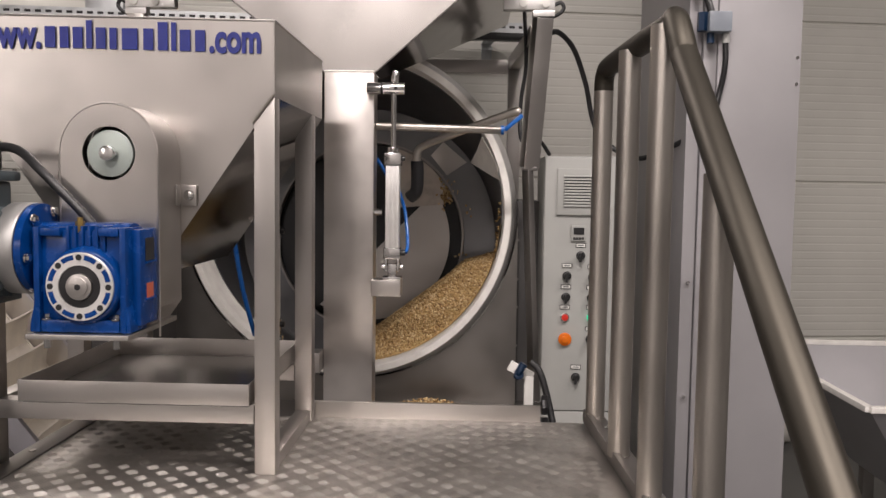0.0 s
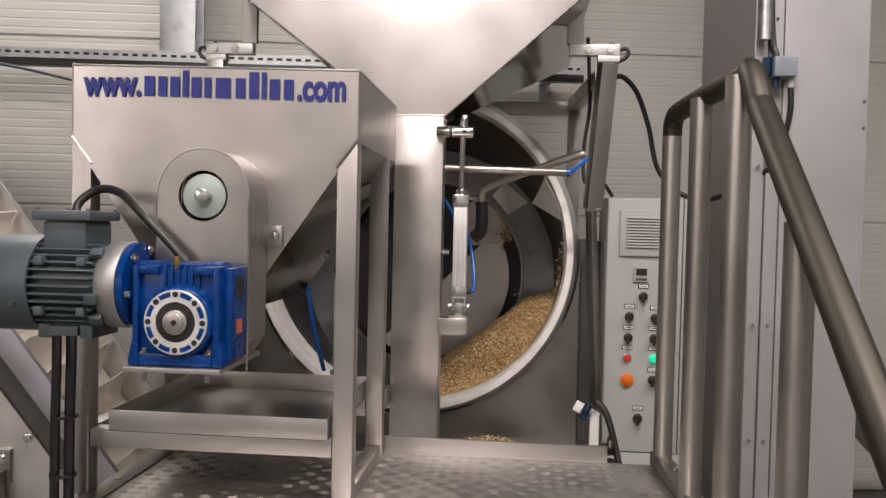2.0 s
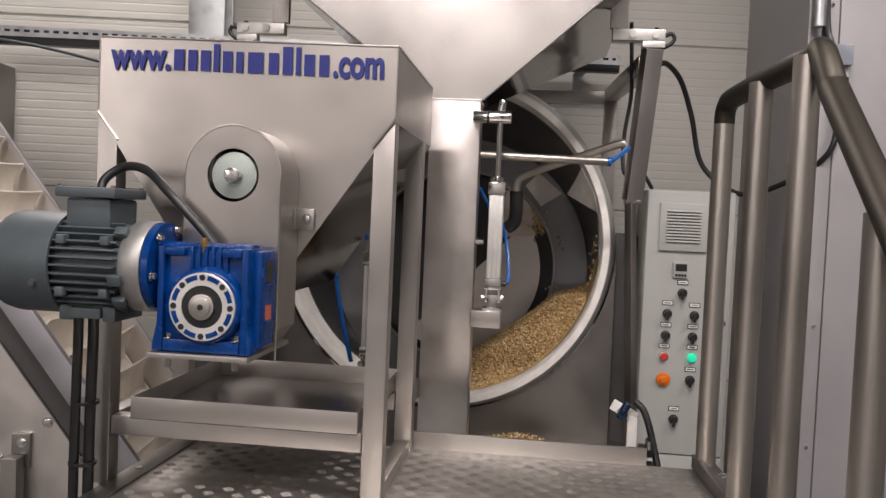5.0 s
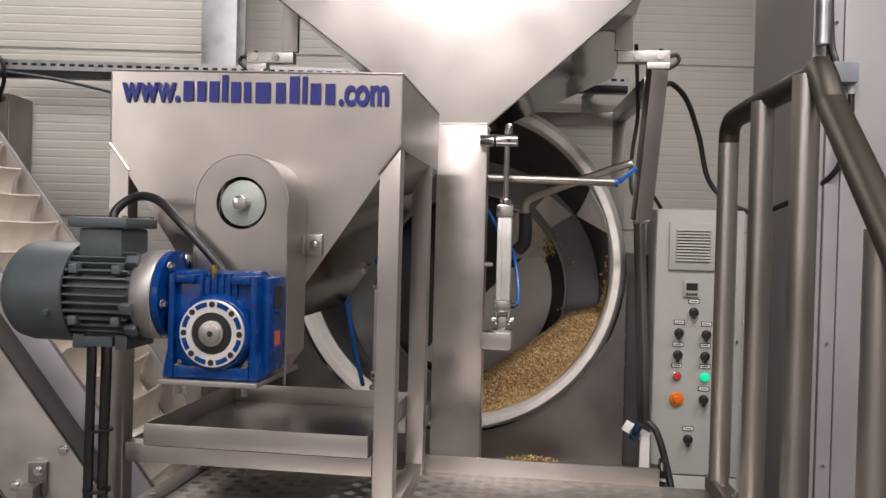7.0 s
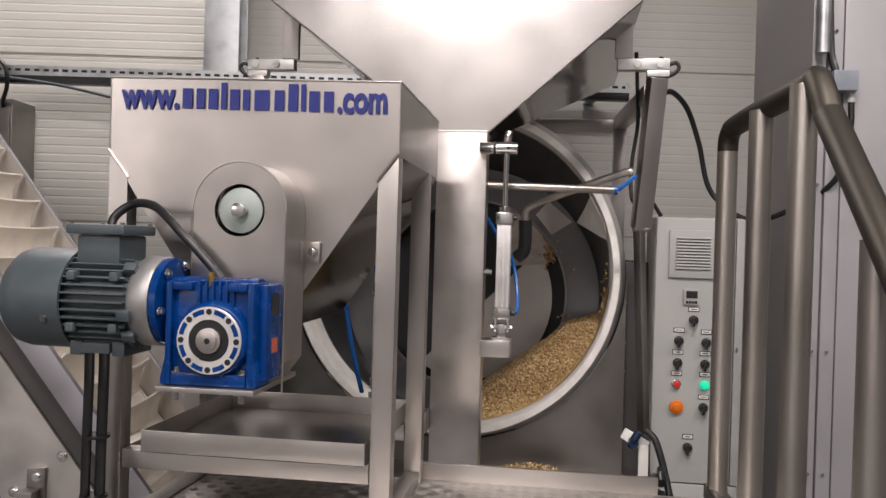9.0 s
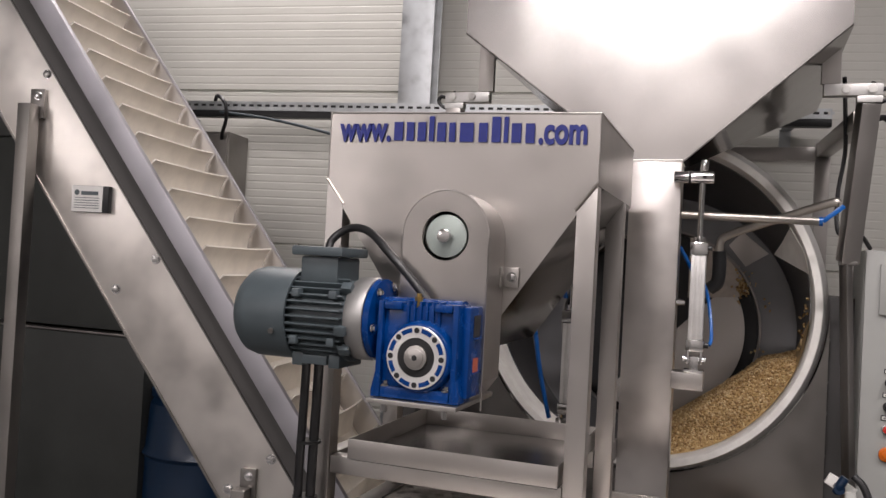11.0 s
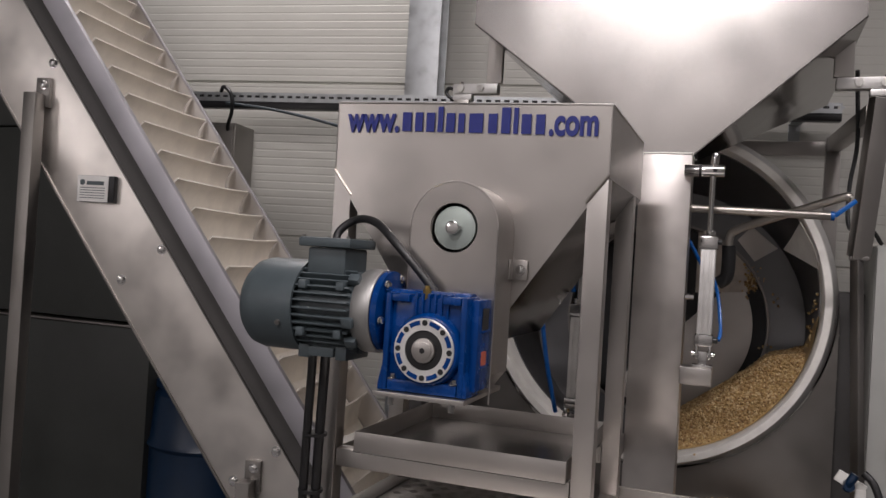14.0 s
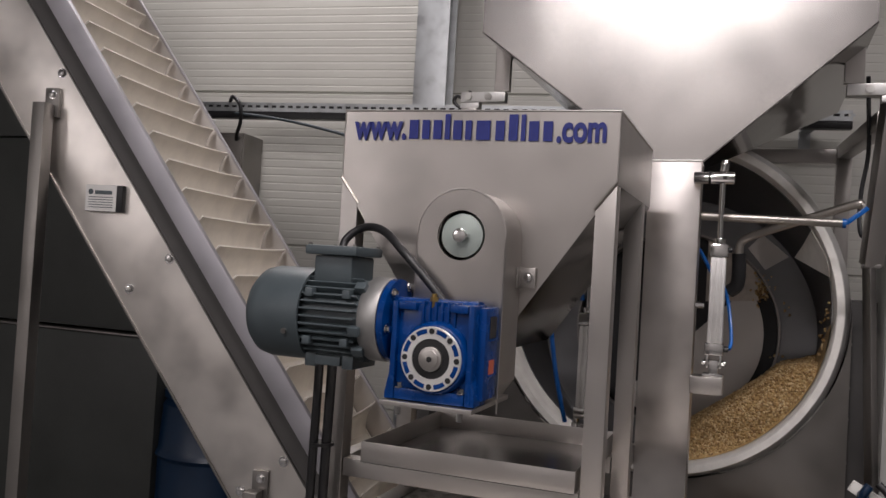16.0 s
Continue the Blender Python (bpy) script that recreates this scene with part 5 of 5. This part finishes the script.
    for x0, zt in ((-2.285, 2.00), (-1.485, 0.855)):
        lug = part("lug", box(B(), (x0 - 0.004, yn - 0.016, zt - 0.06), (x0 + 0.046, yn - 0.001, zt + 0.035), 0.002), STEEL_DARK, t)
        part("bolt", bolt(B(), (x0 + 0.024, yn - 0.016, zt + 0.012), (0, -1, 0), 0.010, 0.008), CHROME, lug)
        bm = box(B(), (x0 - 0.010, yn - 0.066, 0.0), (x0 + 0.034, yn - 0.018, zt - 0.02), 0.003)
        part("leg", bm, STEEL_DARK, t)
    part("tail_leg", box(B(), (-1.24, 2.30, 0.0), (-1.19, 2.6, 0.38), 0.003), STEEL_DARK, t)
    t.matrix_basis = CONVEYOR_TURN @ t.matrix_basis


def dark_surroundings():
    t = thing("storage_bin", (-3.6, 3.3, 0), "dark grey sheet steel storage bin with a seam ledge", "bin")
    part("lower_wall", box(B(), (-5.2, 3.10, 0.0), (-2.60, 3.35, 1.13), 0.01), BIN, t)
    part("ledge", box(B(), (-5.2, 3.085, 1.132), (-2.60, 3.35, 1.142), 0.003), STEEL_DARK, t)
    part("upper_wall", box(B(), (-5.2, 3.12, 1.152), (-2.62, 3.35, 2.05), 0.01), BIN, t)
    # dark sheet added to fill the shaded corner under the conveyor
    part("shade_wall", box(B(), (-5.2, 3.12, 2.056), (-3.20, 3.35, 3.3), 0.01), BIN, t)
    b = thing("barrel", (-2.42, 3.35, 0), "dark blue plastic barrel standing on the floor", "barrel")
    bm = spin(B(), (-2.42, 3.35, 0), (0, 0, 1), [(0, 0), (0, 0.24), (0.03, 0.27), (0.28, 0.28), (0.30, 0.295), (0.33, 0.28), (0.60, 0.28), (0.62, 0.295), (0.65, 0.28), (0.84, 0.265), (0.87, 0.24), (0.87, 0)], 40)
    part("body", bm, BARREL, b)
    part("lid", spin(B(), (-2.42, 3.35, 0), (0, 0, 1), [(0.872, 0), (0.872, 0.262), (0.905, 0.262), (0.91, 0.25), (0.91, 0)], 40), BARREL, b)
    g = thing("product_bin", (2.06, 3.6, 0), "open light steel product bin with sloping sides", "bin")
    x0, x1, y0, y1, zr, zb = 1.42, 2.7, 2.98, 4.30, 0.79, 0.30
    P = [(x0, y0, zr), (x1, y0, zr), (x1, y1, zr), (x0, y1, zr)]
    Q = [(x0 + 0.4, y0 + 0.35, zb), (x1 - 0.4, y0 + 0.35, zb), (x1 - 0.4, y1 - 0.35, zb), (x0 + 0.4, y1 - 0.35, zb)]
    faces = [[P[i], P[(i + 1) % 4], Q[(i + 1) % 4], Q[i]] for i in range(4)] + [Q]
    part("shell", shell(B(), faces, 0.004), STEEL_TOWER, g)
    for a, c in zip(P, P[1:] + P[:1]):
        part("rim", bar(B(), a, c, 0.03, 0.022), STEEL_LIP, g)
    for x in (x0 + 0.45, x1 - 0.45):
        for y in (y0 + 0.4, y1 - 0.4):
            part("leg", box(B(), (x - 0.025, y - 0.025, 0), (x + 0.025, y + 0.025, zb - 0.01), 0.003), STEEL_DARK, g)


hall()
steel_column()
ceiling_lights()
cable_tray()
wall_box()
feed_hopper()
drip_tray()
gear_motor()
weigh_hopper()
load_cell(1, 0.224)
load_cell(-1, -1.018)
support_frame()
drum_mixer()
chute_gear()
control_cabinet()
tower()
drain_valve()
conveyor()
dark_surroundings()
guard_rail()
peanuts()
platform()


# ---- motion: peanuts that hop over the lip and drop onto the pile ----
def motions():
    drops = [(0.3, -0.20), (1.25, -0.22), (1.55, -0.16), (1.85, -0.02), (3.1, -0.19), (4.0, -0.10), (6.1, -0.18), (7.95, -0.13), (8.45, -0.15), (9.6, -0.2),
             (11.4, -0.17), (13.65, -0.22), (13.8, -0.24), (13.95, -0.21), (14.75, -0.17), (15.0, -0.23)]
    for k, (t0, x) in enumerate(drops):
        ob = loose_kernel(k)
        dx = x - DX
        zl = DZ - math.sqrt(0.543 ** 2 - dx * dx) + 0.006
        start, lip = (x - 0.015, 3.062, zl + 0.012), (x + 0.004, 2.975, zl + 0.03)
        rest = (-0.16 + 0.012 * (k % 8), 2.80 + 0.010 * (k % 5), BASE_Z + 0.012)
        rows = [(0.0, pose(*start)), (t0, pose(*start)), (t0 + 0.1, pose(*lip, 40, 30, 0)), (t0 + 0.2, pose(x + 0.006, 2.925, zl - 0.005, 90, 70, 0)),
                (t0 + 0.3, pose((x + rest[0]) / 2, 2.90, zl - 0.075, 150, 110, 0)), (t0 + 0.38, pose(*rest, 190, 140, 0)), (16.0, pose(*rest, 190, 140, 0))]
        walk(ob, rows)


motions()
